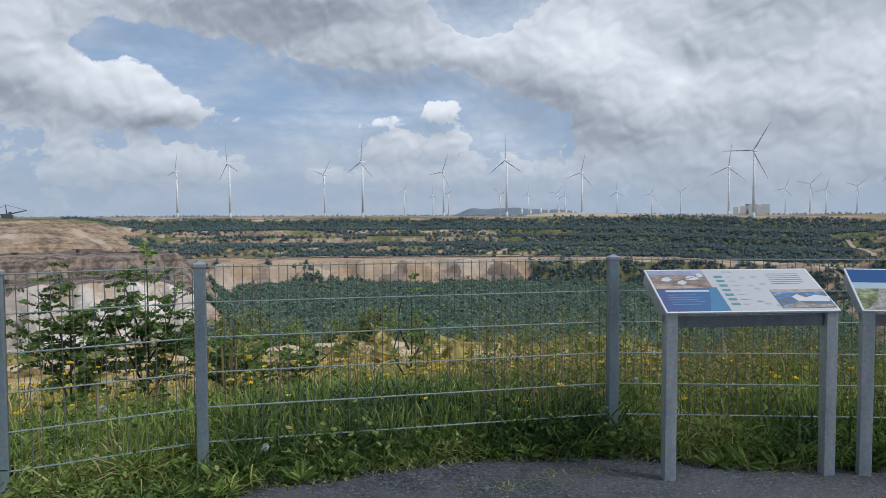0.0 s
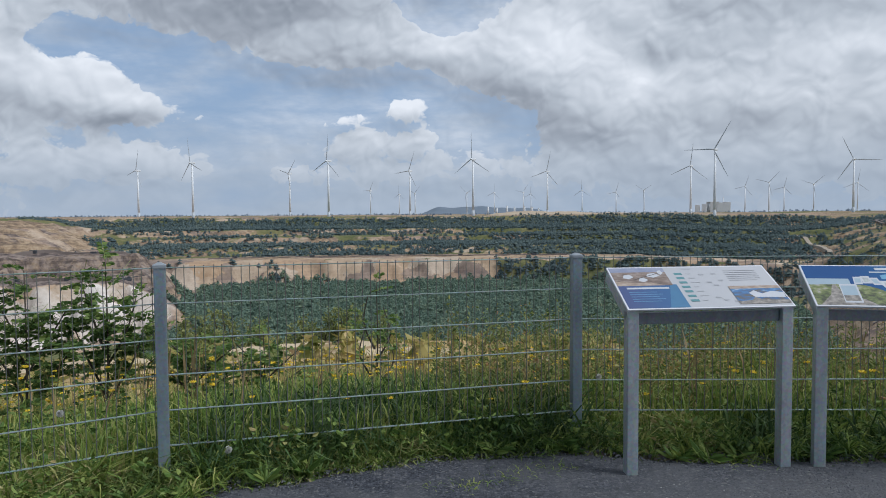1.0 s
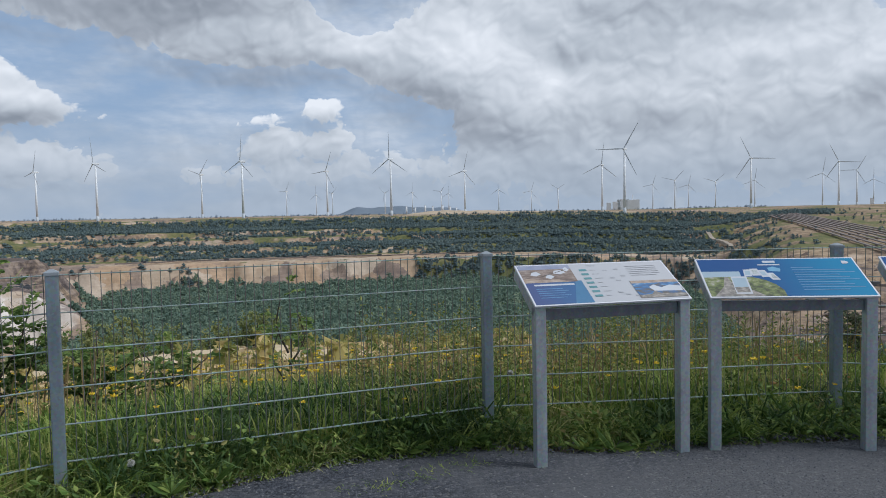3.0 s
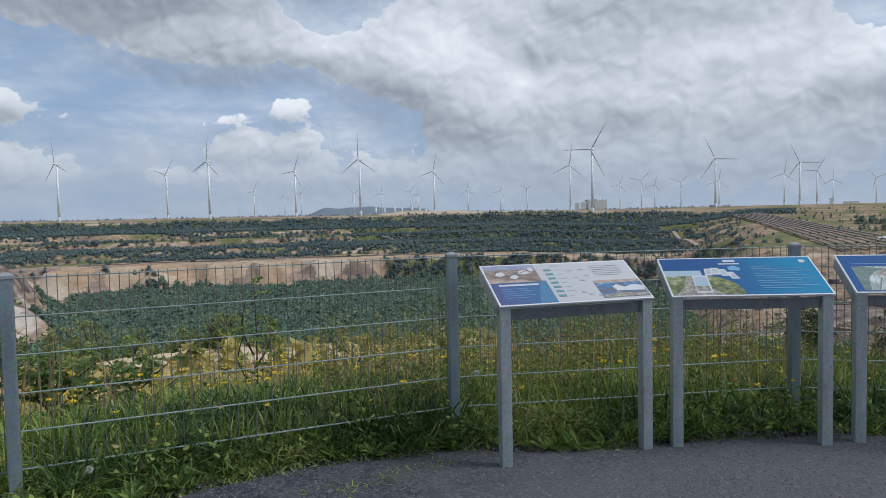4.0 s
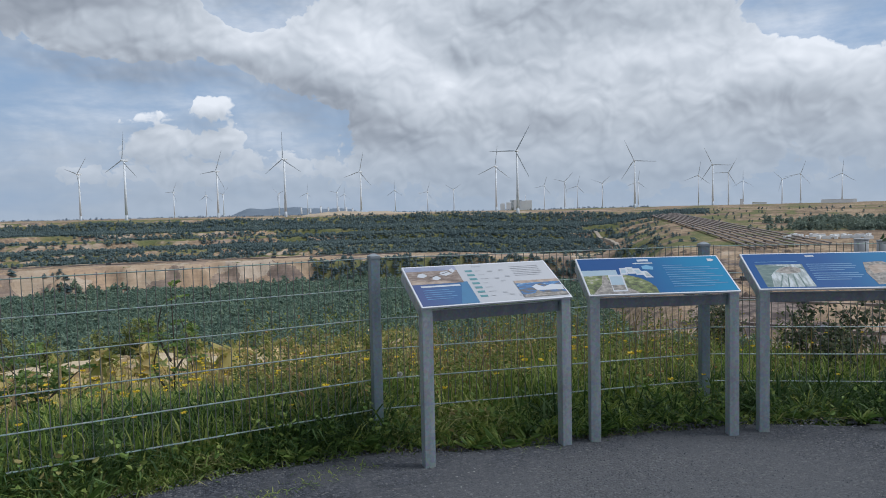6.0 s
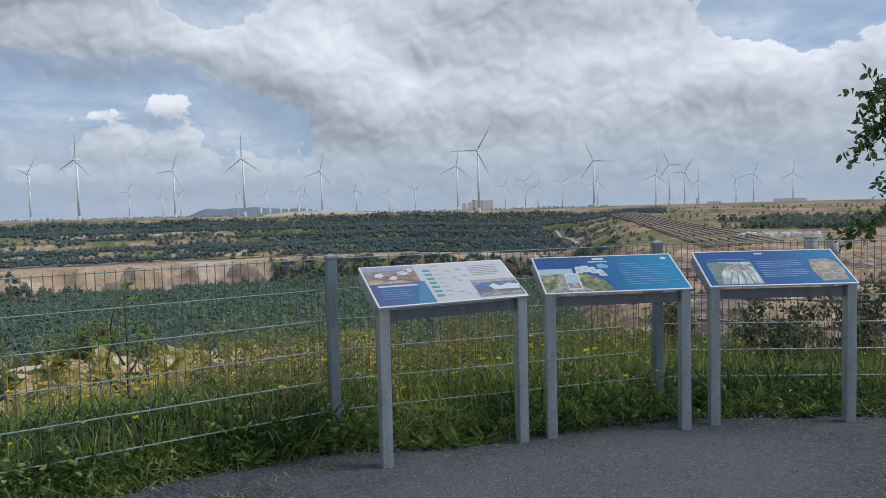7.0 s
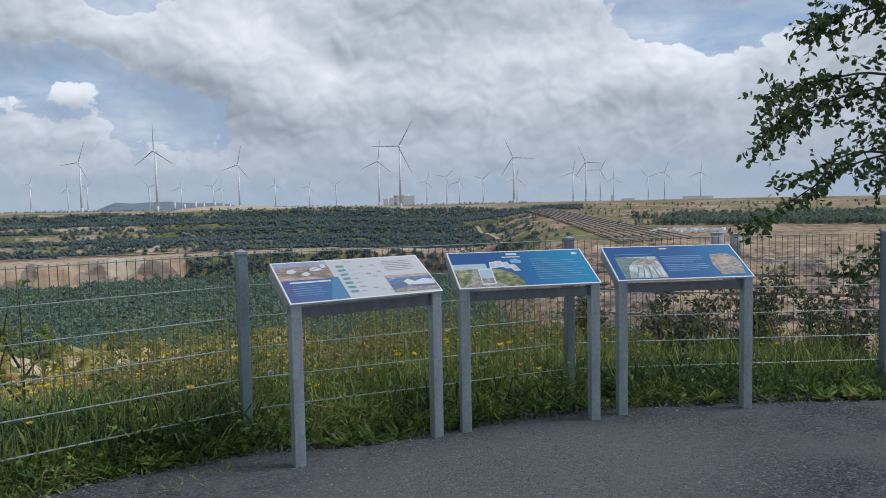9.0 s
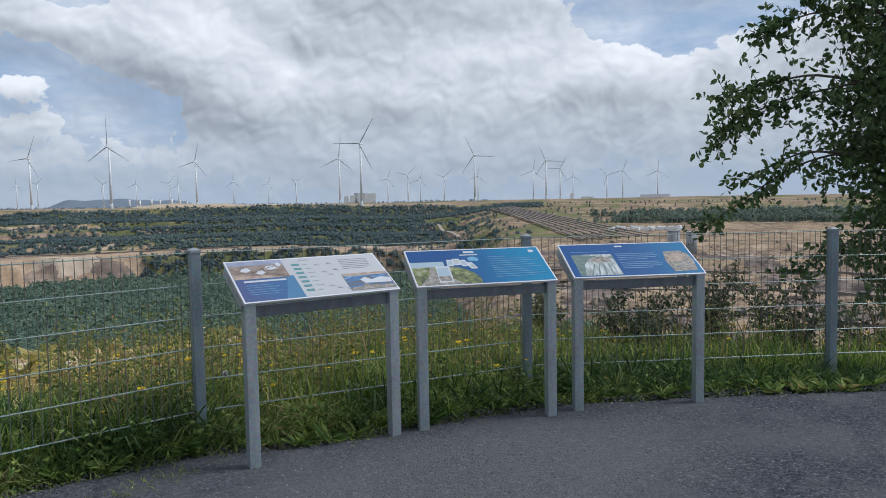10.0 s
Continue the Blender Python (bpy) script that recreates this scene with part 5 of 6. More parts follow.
def build_tree():
    rng = np.random.default_rng(21)
    bx, by = yonder(6.1, 8.7)
    bz = float(height(bx, by))
    tree = thing("tree", pose(bx, by, bz), "dark leafy deciduous tree leaning over the mesh fence", "tree")

    def at(c, d, z):
        x, y = yonder(c, d)
        return (x - bx, y - by, z - bz)

    trunk = tube([at(6.1, 8.7, bz - 0.3), at(6.05, 8.7, 1.5), at(6.0, 8.65, 3.2), at(5.8, 8.6, 5.6)], 0.14, 0.05, "trunk", BARK, tree, 10)
    limbs = [
        ([(6.05, 8.7, 2.1), (5.2, 8.5, 2.72), (4.4, 8.35, 2.66), (3.6, 8.25, 2.42), (3.15, 8.2, 2.1)], 44, 0.42, 0.42),
        ([(5.2, 8.5, 2.72), (4.4, 8.4, 2.85), (3.8, 8.3, 2.75), (3.2, 8.3, 2.62)], 26, 0.45, 0.36),
        ([(6.05, 8.7, 1.5), (5.0, 8.5, 1.92), (4.3, 8.4, 1.85), (3.7, 8.3, 1.55), (3.1, 8.2, 1.15)], 34, 0.38, 0.36),
        ([(5.0, 8.5, 1.92), (4.2, 8.35, 1.95), (3.45, 8.2, 1.62)], 12, 0.5, 0.3),
        ([(6.0, 8.65, 3.1), (5.1, 8.5, 3.6), (4.3, 8.4, 3.55), (3.7, 8.3, 3.3)], 44, 0.3, 0.45),
        ([(5.95, 8.65, 3.6), (5.0, 8.4, 4.3), (4.1, 8.3, 4.35), (3.6, 8.2, 4.0)], 60, 0.25, 0.5),
        ([(6.1, 8.7, 0.9), (5.2, 8.4, 1.15), (4.6, 8.2, 0.85), (4.1, 8.1, 0.6)], 26, 0.3, 0.42),
        ([(6.1, 8.7, 0.5), (5.4, 8.3, 0.6), (4.9, 8.1, 0.35)], 22, 0.2, 0.45),
        ([(5.9, 8.6, 4.3), (5.3, 8.5, 5.2), (4.6, 8.4, 5.3)], 40, 0.2, 0.5),
        ([(6.05, 8.7, 2.6), (5.6, 8.1, 3.0), (5.0, 7.9, 2.75)], 34, 0.2, 0.42),
        ([(6.05, 8.7, 1.2), (5.5, 8.2, 1.6), (4.95, 8.0, 1.35)], 34, 0.2, 0.42),
        ([(6.05, 8.7, 1.9), (5.5, 8.9, 2.2), (4.95, 8.8, 2.0)], 34, 0.2, 0.42),
    ]
    C, W, S, sticks = [], [], [], []
    for pts, count, start, long in limbs:
        line = tube([at(*p) for p in pts], 0.019, 0.005, "limb", BARK, tree)
        c, w, s, k = twigs(line, int(count * 1.7), start, long, 0.092, 0.45, rng)
        C += c
        W += w
        S += s
        sticks += k
    # inner crown
    for _ in range(1000):
        q = rng.normal(0, 1, 3)
        q *= rng.uniform(0.45, 1.0) / np.linalg.norm(q)
        p = np.array(at(6.0 + 1.35 * q[0], 8.6 + 1.1 * q[1], 2.6 + 2.9 * q[2]))
        if p[2] + bz > 5.6 or p[2] + bz < 0.1:
            continue
        d = rng.normal(0, 1, 3)
        line = np.array([p, p + 0.25 * d / np.linalg.norm(d)])
        c, w, s, k = twigs(line, 3, 0.0, 0.4, 0.09, 0.3, rng)
        C += c
        W += w
        S += s
        sticks += k
    twig_mesh(sticks, tree)
    ob = leaf_cloud(np.array(C), np.array(W), np.array(S), TREE_LEAF, "crown", tree)
    tagged(ob, "crown of dark green oval leaves")


build_tree()


def build_shrub(x, y, tall, wide, count, leaf, mat, name, label, seed, group=""):
    rng = np.random.default_rng(seed)
    z = float(height(x, y))
    ob = thing(name, pose(x, y, z), label, "shrub", group)
    C, W, S, sticks = [], [], [], []
    for k in range(7):
        a = rng.uniform(0, 2 * math.pi)
        e = np.array([wide * math.cos(a) * rng.uniform(0.3, 1), wide * math.sin(a) * rng.uniform(0.3, 1), tall * rng.uniform(0.6, 1.0)])
        line = tube([(0, 0, -0.1), tuple(e * [0.35, 0.35, 0.5]), tuple(e)], tall * 0.014, tall * 0.004, "stem", BARK, ob, 5)
        c, w, s, st = twigs(line, count // 7, 0.25, wide * 0.7, leaf, -0.15, rng)
        C += c
        W += w
        S += s
        sticks += st
    twig_mesh(sticks, ob)
    leaf_cloud(np.array(C), np.array(W), np.array(S), mat, "foliage", ob)
    return ob


for k, (c, d, tall, wide) in enumerate([(1.85, 7.0, 0.75, 0.42), (2.7, 7.3, 0.95, 0.4), (3.5, 7.1, 0.85, 0.5), (4.4, 7.0, 0.7, 0.5), (5.2, 7.3, 1.0, 0.55), (1.2, 7.6, 0.75, 0.35)]):
    build_shrub(*yonder(c, d), tall, wide, 168, 0.047, DUSKY_LEAF, "leafy_shrub", "dusky green leafy shrub in grass behind the fence", 40 + k, "shrubs behind the fence")

# low trees on the slope below the bank
for k, (az, r, tall) in enumerate([(-18.6, 38, 4.0), (-16.8, 41, 5.0), (-15.6, 39, 4.5), (-13.8, 42, 5.4), (-12.4, 40, 5.0), (-10.6, 44, 4.6), (-8.6, 38, 4.2), (-7.0, 41, 5.2), (-4.8, 40, 5.0), (-3.0, 43, 4.4),
                                   (-1.2, 40, 4.6), (1.4, 43, 4.4), (4.2, 40, 4.0), (7.5, 42, 4.2), (11, 41, 4.0), (-20.5, 41, 3.8), (-23, 44, 3.6)]):
    a = radians(az)
    build_shrub(r * math.sin(a), r * math.cos(a), tall * 0.95, tall * 0.2, 330, 0.17, SHRUB_LEAF, "low_tree", "low yellow-green birch-like tree on the pit slope", 60 + k, "low trees on the slope")


def build_sapling(x, y, tall, count, seed, reach):
    """A young tree with feathered leaves."""
    rng = np.random.default_rng(seed)
    z = float(height(x, y))
    ob = thing("sapling", pose(x, y, z), "young green sapling with feathery pinnate leaves in grass", "sapling", "saplings behind the fence")
    C, W, S, sticks = [], [], [], []
    stems = [((0, 0, -0.1), (0.03, 0, tall * 0.5), (0.02, 0.02, tall))]
    stems += [((0, 0, tall * q), (0.16 * s, 0.05, tall * (q + 0.2)), (0.3 * s * reach, 0.02, tall * (q + 0.42))) for q, s in ((0.15, 1.2), (0.2, -1.0), (0.35, 1.0), (0.45, -0.7))]
    for k, st in enumerate(stems):
        line = tube(st, 0.012, 0.004, "stem" if k == 0 else "limb", BARK, ob, 6)
        for _ in range(count):
            u = rng.uniform(0.2, 1.0) * (len(line) - 1)
            i = min(int(u), len(line) - 2)
            p = line[i] + (line[i + 1] - line[i]) * (u - i)
            a = rng.uniform(0, 2 * math.pi)
            d = np.array([math.cos(a), math.sin(a), rng.uniform(0.1, 0.9)])
            ln = rng.uniform(0.16, 0.32)
            sd = np.cross(d, [0, 0, 1])
            sd /= np.linalg.norm(sd)
            sticks.append((p, p + d * ln))
            for t in np.linspace(0.2, 1, 9):
                q = p + d * ln * t + np.array([0, 0, -0.09 * t * t])
                for s in (-1, 1):
                    C.append(q)
                    W.append(sd * s + d * 0.35 + rng.normal(0, 0.15, 3))
                    S.append(rng.uniform(0.04, 0.058))
    twig_mesh(sticks, ob, SAPLING_LEAF)
    leaf_cloud(np.array(C), np.array(W), np.array(S), SAPLING_LEAF, "foliage", ob, 0.1)


build_sapling(-3.05, 6.0, 1.4, 30, 5, 1.2)
build_sapling(-2.45, 6.15, 1.45, 26, 6, 0.9)
build_sapling(-1.75, 6.3, 0.85, 14, 8, 1.3)
build_sapling(-1.3, 7.0, 0.8, 10, 9, 1.2)
build_sapling(-0.2, 7.3, 1.35, 4, 10, 0.3)

# ---- far works ----
CONCRETE = mat_plain("far_concrete", (0.70, 0.72, 0.74), 0.85, 0, 0.2, 0.05, 0.0)
RUST = mat_plain("dark_machine_paint", (0.055, 0.06, 0.07), 0.7, 0, 0.3, 0.5, 0.0)
BELT = mat_plain("conveyor_steel", (0.18, 0.15, 0.135), 0.8, 0, 0.3, 0.2, 0.0)
SILO_GREY = mat_plain("weathered_silo_concrete", (0.30, 0.32, 0.34), 0.9, 0, 0.25, 0.2, 0.0)
ROOF = mat_plain("white_sheet_roof", (0.72, 0.74, 0.76), 0.5, 0, 0.1, 0.1, 0.0)


def polar(az, r):
    return r * math.sin(radians(az)), r * math.cos(radians(az))


def build_power_plant():
    x, y = polar(23.4, 3300)
    ob = thing("power_plant", pose(x, y, float(height(x, y)), 0, 0, -23.4), "pale grey power station blocks with cooling towers on the horizon", "power station")
    for k, (c, w, h) in enumerate([(-58, 20, 32), (-30, 22, 36), (6, 26, 46), (34, 24, 42), (60, 30, 44)]):
        part("boiler_house", box((w, 40, h + 10), (c, 0, h / 2 - 5), 0.8), CONCRETE, ob)
    for c in (-12, 20):
        bm = bmesh.new()
        prof = [(15, -5), (12, 15), (10, 32), (11, 46)]
        rings = [[bm.verts.new((c + r * math.cos(a), 60 + r * math.sin(a), z)) for a in np.linspace(0, 2 * math.pi, 25)[:-1]] for r, z in prof]
        for lo, hi in zip(rings, rings[1:]):
            for i in range(24):
                bm.faces.new((lo[i], lo[(i + 1) % 24], hi[(i + 1) % 24], hi[i]))
        bmesh.ops.solidify(bm, geom=bm.faces[:], thickness=0.6)
        part("cooling_tower", bm, CONCRETE, ob, "waisted concrete cooling tower", True)
    part("chimney", rod((46, 10, 0), (46, 10, 66), 2.5, 1.8, 12), CONCRETE, ob)


build_power_plant()


def build_hall(az, r, w, h, mat, name, label):
    x, y = polar(az, r)
    ob = thing(name, pose(x, y, float(height(x, y)), 0, 0, -az), label, "building")
    part("wall", box((w, 14, h + 4), (0, 0, h / 2 - 2), 0.1), mat, ob)
    bm = box((w + 1, 15, 0.5), (0, 0, h + 0.25), 0.1)
    part("roof", bm, ROOF, ob, "pale flat roof")


build_hall(46.6, 1640, 62, 6.5, ROOF, "greenhouse", "long low white-roofed hall on the hill")
build_hall(40.3, 2300, 9, 18, CONCRETE, "silo_block", "grey tower block on the horizon")
build_hall(41.5, 2350, 40, 7, CONCRETE, "far_hall", "low grey industrial hall on the horizon")


def build_conveyors():
    """Belt lines that run down from the plateau to the pit floor."""
    for k in range(8):
        a0, r0, a1, r1 = 33.7 + 0.22 * k, 1130.0, 41.2 + 0.7 * k, 640 + 6 * k
        xs, ys = polar(a0, r0), polar(a1, r1)
        ob = thing("conveyor", pose(*xs, float(height(*xs))), "long dark belt conveyor running down the pit slope", "conveyor", "belt conveyors on the slope")
        count = 40
        pts = []
        for q in range(count + 1):
            t = q / count
            x, y = xs[0] + (ys[0] - xs[0]) * t, xs[1] + (ys[1] - xs[1]) * t
            pts.append((x - xs[0], y - xs[1], float(height(x, y)) - float(height(*xs)) + 1.6))
        bm = bmesh.new()
        way = Vector((ys[0] - xs[0], ys[1] - xs[1], 0)).normalized()
        side = Vector((-way.y, way.x, 0)) * 1.3
        rows = [[bm.verts.new(Vector(p) + s * side + Vector((0, 0, dz))) for s, dz in ((-1, 0), (-1, 0.9), (1, 0.9), (1, 0))] for p in pts]
        for lo, hi in zip(rows, rows[1:]):
            for i in range(4):
                bm.faces.new((lo[i], lo[(i + 1) % 4], hi[(i + 1) % 4], hi[i]))
        bm.faces.new(rows[0][::-1]), bm.faces.new(rows[-1])
        part("belt", bm, BELT, ob, "dark conveyor belt in a steel trough")
        for p in pts[::4]:
            part("trestle", box((1.6, 1.6, 3.0), (p[0], p[1], p[2] - 1.5)), BELT, ob)


build_conveyors()


def build_machine(az, r, long, tall, turn, label):
    x, y = polar(az, r)
    ob = thing("mining_machine", pose(x, y, float(height(x, y)), 0, 0, -az + turn), label, "mining machine", "mining machines on the benches")
    part("chassis", box((long * 0.3, long * 0.16, tall * 0.3), (0, 0, tall * 0.17), tall * 0.03), RUST, ob)
    for s in (-1, 1):
        part("crawler", box((long * 0.26, long * 0.05, tall * 0.18), (0, s * long * 0.09, tall * 0.04), tall * 0.04), RUST, ob)
    part("cabin", box((long * 0.08, long * 0.08, tall * 0.22), (long * 0.08, 0, tall * 0.42), tall * 0.02), RUST, ob)
    part("boom", rod((0, 0, tall * 0.35), (long * 0.55, 0, tall * 0.62), tall * 0.05, tall * 0.03), RUST, ob)
    part("rear_boom", rod((0, 0, tall * 0.35), (-long * 0.5, 0, tall * 0.3), tall * 0.05, tall * 0.03), RUST, ob)
    part("mast", rod((0, 0, tall * 0.3), (-long * 0.05, 0, tall), tall * 0.04, tall * 0.025), RUST, ob)
    part("stay", rod((-long * 0.05, 0, tall), (long * 0.55, 0, tall * 0.62), tall * 0.012), RUST, ob)
    part("stay", rod((-long * 0.05, 0, tall), (-long * 0.5, 0, tall * 0.3), tall * 0.012), RUST, ob)


build_machine(-31.3, 1330, 50, 24, 10, "dark bucket-wheel excavator far off on the sand")
build_machine(-21.3, 530, 26, 5.5, 0, "dark belt wagon parked on a bench of the pit")
build_machine(-19.6, 538, 14, 4.0, 20, "dark loader parked on a bench of the pit")
build_machine(-24.6, 640, 12, 5.0, 0, "dark drive station on an upper bench")


def build_far_hill():
    """A wooded spoil heap beyond the plateau."""
    n, m = 60, 10
    az = np.radians(np.linspace(0.6, 11.4, n))
    V = []
    for i, a in enumerate(az):
        u = i / (n - 1)
        top = 46 * ease(0, 0.18, u) * (1 - 0.35 * ease(0.5, 1.0, u)) * ease(1.0, 0.9, u) + 3 * math.sin(17 * u) + 1.5 * math.sin(41 * u)
        for j in range(m):
            t = j / (m - 1)
            r = 3700 + 500 * t
            V.append((r * math.sin(a), r * math.cos(a), -6 + max(top, 0) * math.sin(math.pi * t)))
    i, j = np.meshgrid(np.arange(n - 1), np.arange(m - 1), indexing="ij")
    F = np.stack([i * m + j, i * m + j + 1, (i + 1) * m + j + 1, (i + 1) * m + j], -1).reshape(-1, 4)
    tagged(mesh_object("distant_hill", V, F, HAZED_HILL_WOOD, True), "low wooded spoil heap on the horizon", "hill", kind="structure")


build_far_hill()


def build_silo(az, r, tall, wide):
    x, y = polar(az, r)
    ob = thing("silo", pose(x, y, float(height(x, y)), 0, 0, -az), "pale grey concrete silo standing in the pit", "silo", "silos in the pit")
    part("shaft", rod((0, 0, -2), (0, 0, tall), wide / 2, wide / 2, 16), SILO_GREY, ob, "", True)
    part("rim", rod((0, 0, tall), (0, 0, tall + 0.8), wide / 2 + 0.4, wide / 2 + 0.4, 16), SILO_GREY, ob)


for az, r, tall, wide in ((48.0, 570, 17, 9), (49.3, 575, 16, 8)):
    build_silo(az, r, tall, wide)


def build_container(az, r, turn, pale):
    x, y = polar(az, r)
    ob = thing("site_container", pose(x, y, float(height(x, y)), 0, 0, turn), "small pale site container on the pit bench", "container", "site containers on the bench")
    part("body", box((7.5, 2.6, 2.9), (0, 0, 1.35), 0.08), ROOF if pale else CONCRETE, ob)
    part("door", box((0.06, 1.1, 2.1), (3.78, 0, 1.1), 0.01), RUST, ob)


for k in range(22):
    build_container(43.3 + 0.25 * k + random.uniform(-0.15, 0.15), 745 + random.uniform(-14, 14), random.uniform(-60, 60), k % 3 > 0)


def pebbles():
    """Loose stones on the gravel."""
    k = 16000
    x = RNG.uniform(-2.2, 7.5, k)
    near = RNG.uniform(0, 1, k) ** 2.4
    y = edge_y(x) + 0.1 - near * 2.0
    v = np.array([(1, 0, 0), (0, 1, 0), (-1, 0, 0), (0, -1, 0), (0, 0, 0.7), (0, 0, -0.7)], float)
    f = np.array([(0, 1, 4), (1, 2, 4), (2, 3, 4), (3, 0, 4), (1, 0, 5), (2, 1, 5), (3, 2, 5), (0, 3, 5)])
    size = RNG.uniform(0.0025, 0.0075, k) * (1 + 0.9 * (1 - ease(0.0, 0.25, near)) * RNG.uniform(0, 1, k))
    V = v[None] * (1 + RNG.uniform(-0.35, 0.35, (k, 6, 1))) * size[:, None, None] * RNG.uniform(0.7, 1.4, (k, 1, 3)) + np.stack([x, y, np.full(k, 0.002)], -1)[:, None]
    F = (f[None] + 6 * np.arange(k)[:, None, None]).reshape(-1, 3)
    mat = mat_leaf("loose_grey_stone", ((0.0, (0.045, 0.05, 0.06)), (0.6, (0.085, 0.092, 0.105)), (0.93, (0.14, 0.145, 0.155)), (1.0, (0.25, 0.25, 0.25))), 0.0, 0.85)
    tagged(mesh_object("pebbles", V.reshape(-1, 3), F, mat), "loose dark grey pebbles on the gravel", "pebbles", kind="stuff")


pebbles()


def build_stick():
    ob = thing("stick", pose(-0.72, 4.03, 0.012, 0, 0, 8), "bleached dry stick lying at the gravel edge", "stick")
    tube([(-0.14, 0, 0), (-0.04, 0.012, 0.004), (0.06, 0.006, 0.002), (0.15, 0.02, 0.004)], 0.011, 0.006, "branch", DRY, ob, 6)


build_stick()


def rubble():
    """Overburden heaps and boulders on the broad floor of the pit."""
    k = 2600
    x, y = spread(k, 230, 640, 30, 75)
    r = np.hypot(x, y)
    keep = RNG.uniform(-0.6, 1.0, k) < ripple(x * 0.4, r * 1.5, 30, 4.0)
    x, y, r = x[keep], y[keep], r[keep]
    n = len(x)
    v = np.array([(1, 0, 0), (0.5, 0.85, 0), (-0.5, 0.85, 0), (-1, 0, 0), (-0.5, -0.85, 0), (0.5, -0.85, 0), (0.1, 0, 0.6)], float)
    f = np.array([(q, (q + 1) % 6, 6) for q in range(6)])
    size = RNG.uniform(0.8, 3.2, n)
    V = v[None] * (1 + RNG.uniform(-0.35, 0.35, (n, 7, 1))) * size[:, None, None] * RNG.uniform(0.6, 1.8, (n, 1, 3)) + np.stack([x, y, height(x, y) - 0.2], -1)[:, None]
    F = (f[None] + 7 * np.arange(n)[:, None, None]).reshape(-1, 3)
    mat = mat_leaf("overburden", ((0.0, (0.07, 0.055, 0.05)), (0.4, (0.15, 0.115, 0.095)), (0.75, (0.27, 0.21, 0.17)), (1.0, (0.42, 0.36, 0.30))), 0.0, 0.95)
    tagged(mesh_object("overburden_heaps", V.reshape(-1, 3), F, mat), "brown and grey heaps of overburden on the pit floor", "heaps", kind="stuff")


rubble()


def build_bench_belt(r, az0, az1, label, high=2.2):
    """A belt line that follows a bench of the pit."""
    count = 30
    places = [polar(az0 + (az1 - az0) * q / count, r + 6 * math.sin(0.5 * q)) for q in range(count + 1)]
    x0, y0 = places[0]
    z0 = float(height(x0, y0))
    ob = thing("bench_conveyor", pose(x0, y0, z0), label, "conveyor", "belt conveyors on the benches")
    pts = [Vector((x - x0, y - y0, float(height(x, y)) - z0)) for x, y in places]
    bm = bmesh.new()
    rows = [[bm.verts.new(p + Vector((p.x + x0, p.y + y0, 0)).normalized() * s + Vector((0, 0, z))) for s, z in ((-1.2, -0.5), (-1.2, high), (1.2, high), (1.2, -0.5))] for p in pts]
    for lo, hi in zip(rows, rows[1:]):
        for i in range(4):
            bm.faces.new((lo[i], lo[(i + 1) % 4], hi[(i + 1) % 4], hi[i]))
    bm.faces.new(rows[0][::-1]), bm.faces.new(rows[-1])
    part("belt", bm, BELT, ob, "dark conveyor belt housing")
    for p in pts[2::6]:
        part("drive_station", box((5, 3, 2.6), (p.x, p.y, p.z + 1.4), 0.2), RUST, ob)


build_bench_belt(545, -36, -19.5, "dark belt conveyor along the lower bench")
build_bench_belt(632, -36, -17.0, "dark belt conveyor along the upper bench")
build_bench_belt(852, -15.5, 14.0, "thin dark belt conveyor along the sandy bench road", 1.2)
for r, az0, az1 in ((352, 36, 72), (418, 34, 74), (480, 38, 76)):
    build_bench_belt(r, az0, az1, "dark belt conveyor crossing the broad pit floor", 1.4)


def build_sand_ridge():
    """A bare heap of sand on the plateau, in front of the wooded heap."""
    n, m = 70, 8
    az = np.radians(np.linspace(5.5, 17.5, n))
    V = []
    for i, a in enumerate(az):
        u = i / (n - 1)
        top = 9.5 * ease(0, 0.25, u) * (1 - 0.5 * ease(0.4, 0.95, u)) + 0.8 * math.sin(23 * u) + 0.4 * math.sin(61 * u)
        for j in range(m):
            t = j / (m - 1)
            r = 1500 + 160 * t
            V.append((r * math.sin(a), r * math.cos(a), -3 + max(top, 0) * math.sin(math.pi * t)))
    i, j = np.meshgrid(np.arange(n - 1), np.arange(m - 1), indexing="ij")
    F = np.stack([i * m + j, i * m + j + 1, (i + 1) * m + j + 1, (i + 1) * m + j], -1).reshape(-1, 4)
    tagged(mesh_object("sand_ridge", V, F, mat_plain("bare_sand", (0.40, 0.32, 0.23), 0.95, 0, 0.35, 0.02, 0.0), True), "low bare sandy ridge on the plateau", "ridge", kind="structure")


build_sand_ridge()


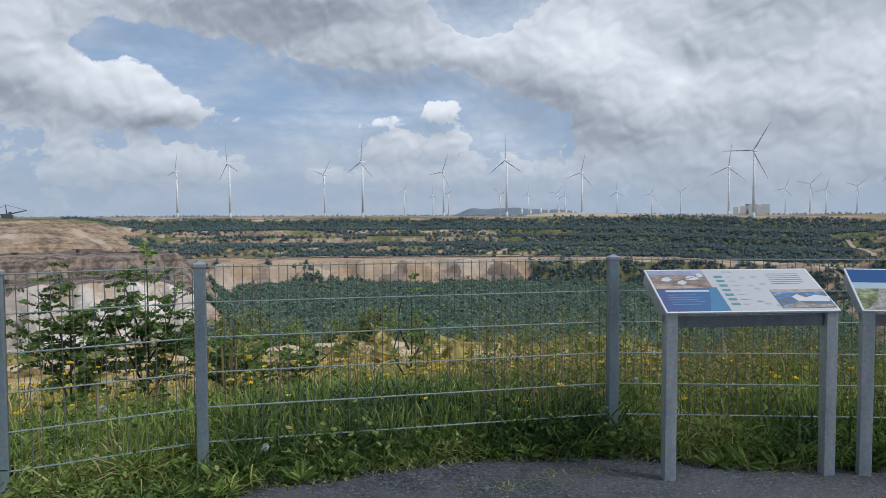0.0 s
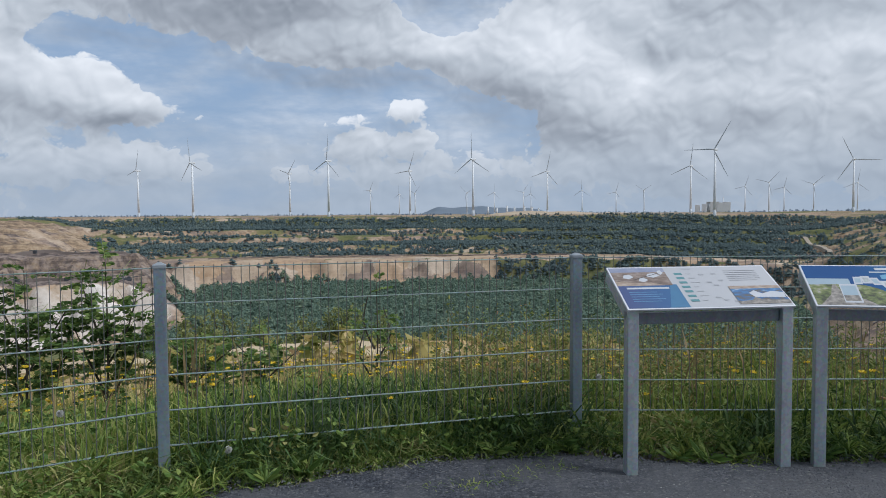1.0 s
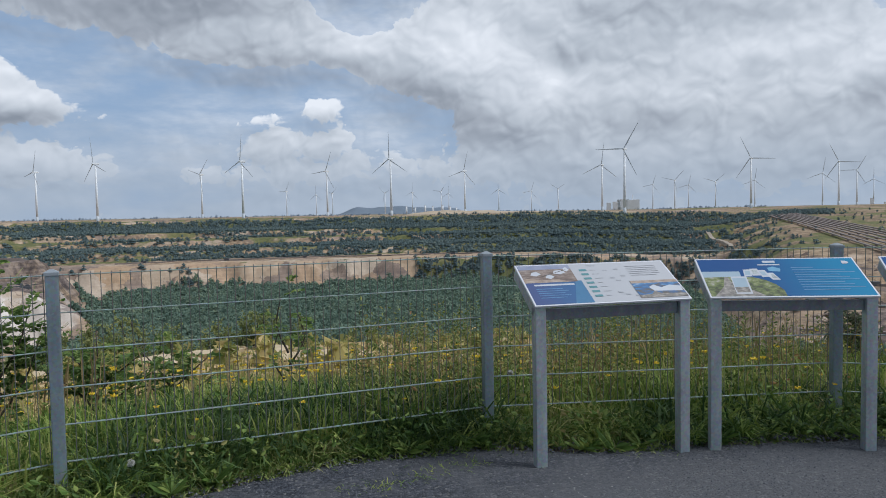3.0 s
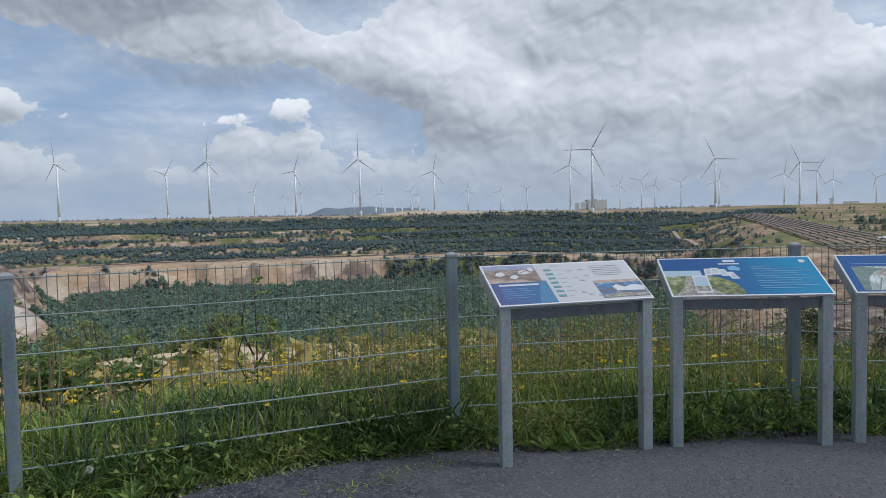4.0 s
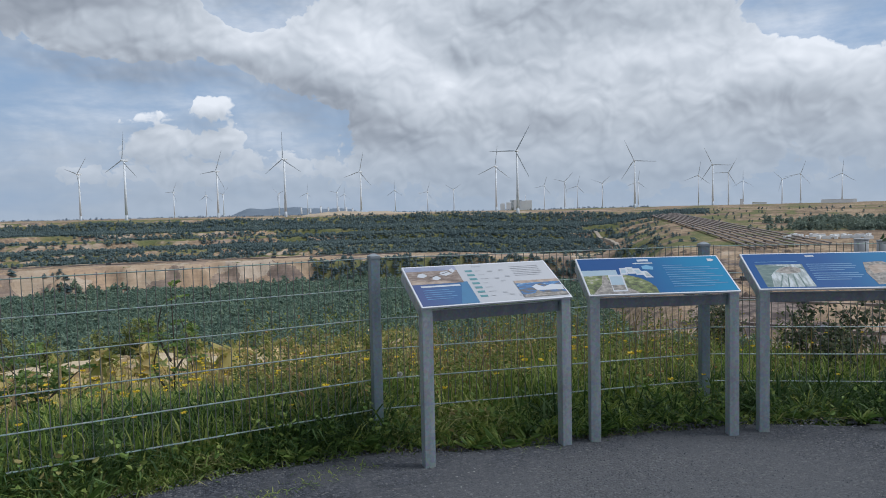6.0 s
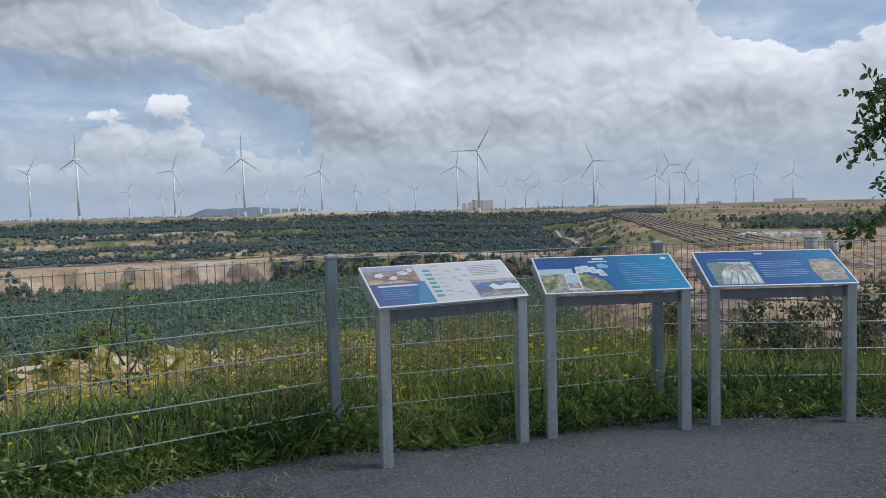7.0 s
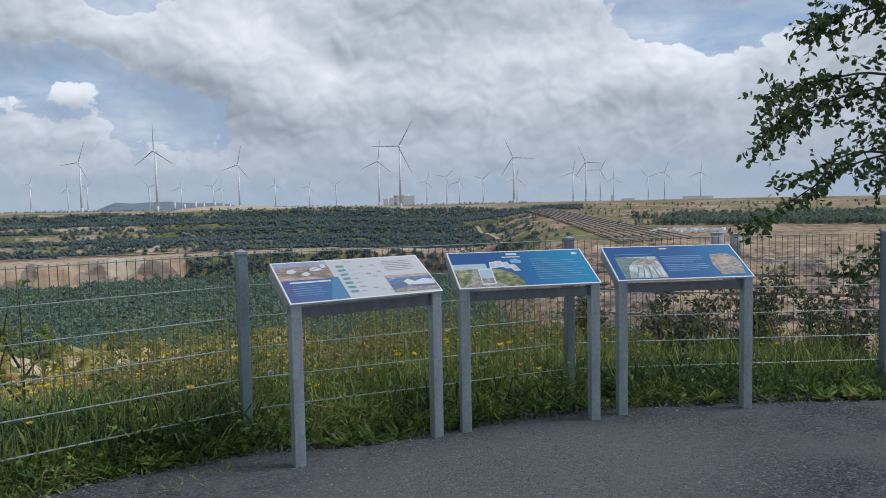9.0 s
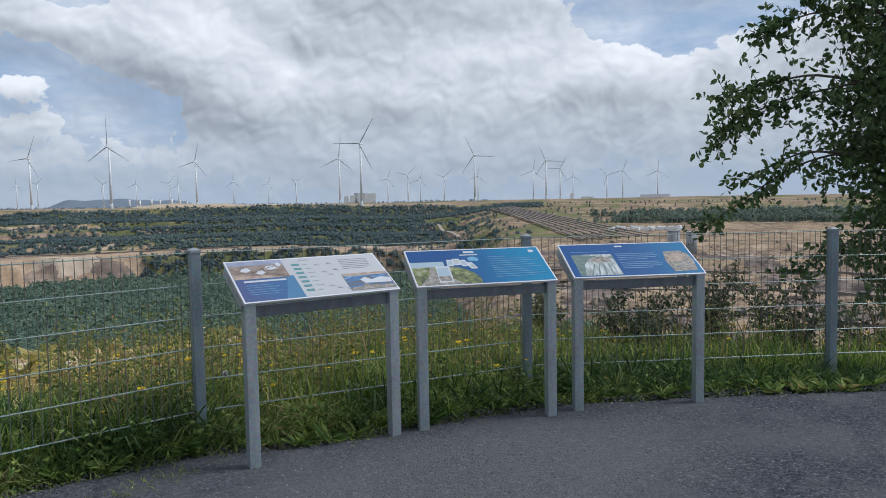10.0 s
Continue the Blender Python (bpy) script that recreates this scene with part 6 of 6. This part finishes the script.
def build_slab(az, r, wide, deep, lift, seed):
    """A broken plate of hardened ground that lies over the worn bank."""
    rng = np.random.default_rng(seed)
    x, y = polar(az, r)
    ob = thing("ground_slab", pose(x, y, float(height(x, y)) + lift, rng.uniform(-3, 3), rng.uniform(-2, 2), -az + rng.uniform(-8, 8)), "flat pale broken slab of hardened ground on the bank", "slab", "slabs on the bank")
    k = 14
    bm = bmesh.new()
    a = np.linspace(0, 2 * math.pi, k, endpoint=False)
    q = rng.uniform(0.75, 1.1, k)
    ring = [bm.verts.new((wide * math.cos(t) * u, deep * math.sin(t) * u, rng.uniform(-0.015, 0.015))) for t, u in zip(a, q)]
    low = [bm.verts.new((v.co.x * 0.93, v.co.y * 0.9, -0.13 + rng.uniform(-0.03, 0.03))) for v in ring]
    foot = [bm.verts.new((v.co.x * 0.8, v.co.y * 0.6, -0.55)) for v in ring]
    bm.faces.new(ring)
    for i in range(k):
        bm.faces.new((ring[i - 1], low[i - 1], low[i], ring[i]))
        bm.faces.new((low[i - 1], foot[i - 1], foot[i], low[i]))
    bmesh.ops.recalc_face_normals(bm, faces=bm.faces[:])
    part("plate", bm, SLAB, ob)


SLAB = mat_plain("hardened_sand", (0.46, 0.37, 0.24), 0.95, 0, 0.4, 3.0, 0.03)
for k in range(17):
    build_slab(-33 + 2.25 * k, 19.0 + 0.9 * math.sin(1.7 * k) + 0.05 * k, 0.75 + 0.3 * math.sin(2.3 * k), 0.55, 0.22 + 0.06 * math.sin(3.1 * k), 300 + k)


def build_far_chimney(az, tall):
    x, y = polar(az, 3620)
    ob = thing("far_chimney", pose(x, y, float(height(x, y))), "short pale tower far off before the wooded heap", "tower", "pale towers on the horizon")
    part("shaft", rod((0, 0, -4), (0, 0, tall), 4.6, 3.6, 12), CONCRETE, ob, "", True)
    part("rim", rod((0, 0, tall), (0, 0, tall + 2), 4.4, 4.4, 12), CONCRETE, ob)


for az, tall in ((6.4, 36), (7.1, 30), (7.9, 40), (8.5, 34), (9.3, 38), (9.9, 32), (10.4, 26)):
    build_far_chimney(az, tall)


def build_track(a0, r0, a1, r1, wide):
    """A pale dirt track up the wooded slope."""
    count = 30
    mid = [polar(a0 + (a1 - a0) * q / count + 0.12 * math.sin(0.5 * q), r0 + (r1 - r0) * q / count) for q in range(count + 1)]
    bm = bmesh.new()
    rows = []
    for q, (x, y) in enumerate(mid):
        (ax, ay), (bx, by) = mid[max(q - 1, 0)], mid[min(q + 1, count)]
        d = math.hypot(bx - ax, by - ay)
        nx, ny = -(by - ay) / d * wide / 2, (bx - ax) / d * wide / 2
        z = max(float(height(x + u * nx, y + u * ny)) for u in (-1, 0, 1)) + 1.1
        rows.append([bm.verts.new((x + u * nx, y + u * ny, z + w)) for u, w in ((-1.2, -3), (-1, 0), (1, 0), (1.2, -3))])
    for lo, hi in zip(rows, rows[1:]):
        for i in range(3):
            bm.faces.new((lo[i], lo[i + 1], hi[i + 1], hi[i]))
    bmesh.ops.recalc_face_normals(bm, faces=bm.faces[:])
    ob = part("dirt_track", bm, mat_plain("pale_dirt", (0.30, 0.26, 0.21), 0.95, 0, 0.3, 0.2, 0.0))
    tagged(ob, "pale dirt track climbing the wooded slope", "track", kind="structure")


build_track(31.3, 879, 29.2, 1058, 5.0)
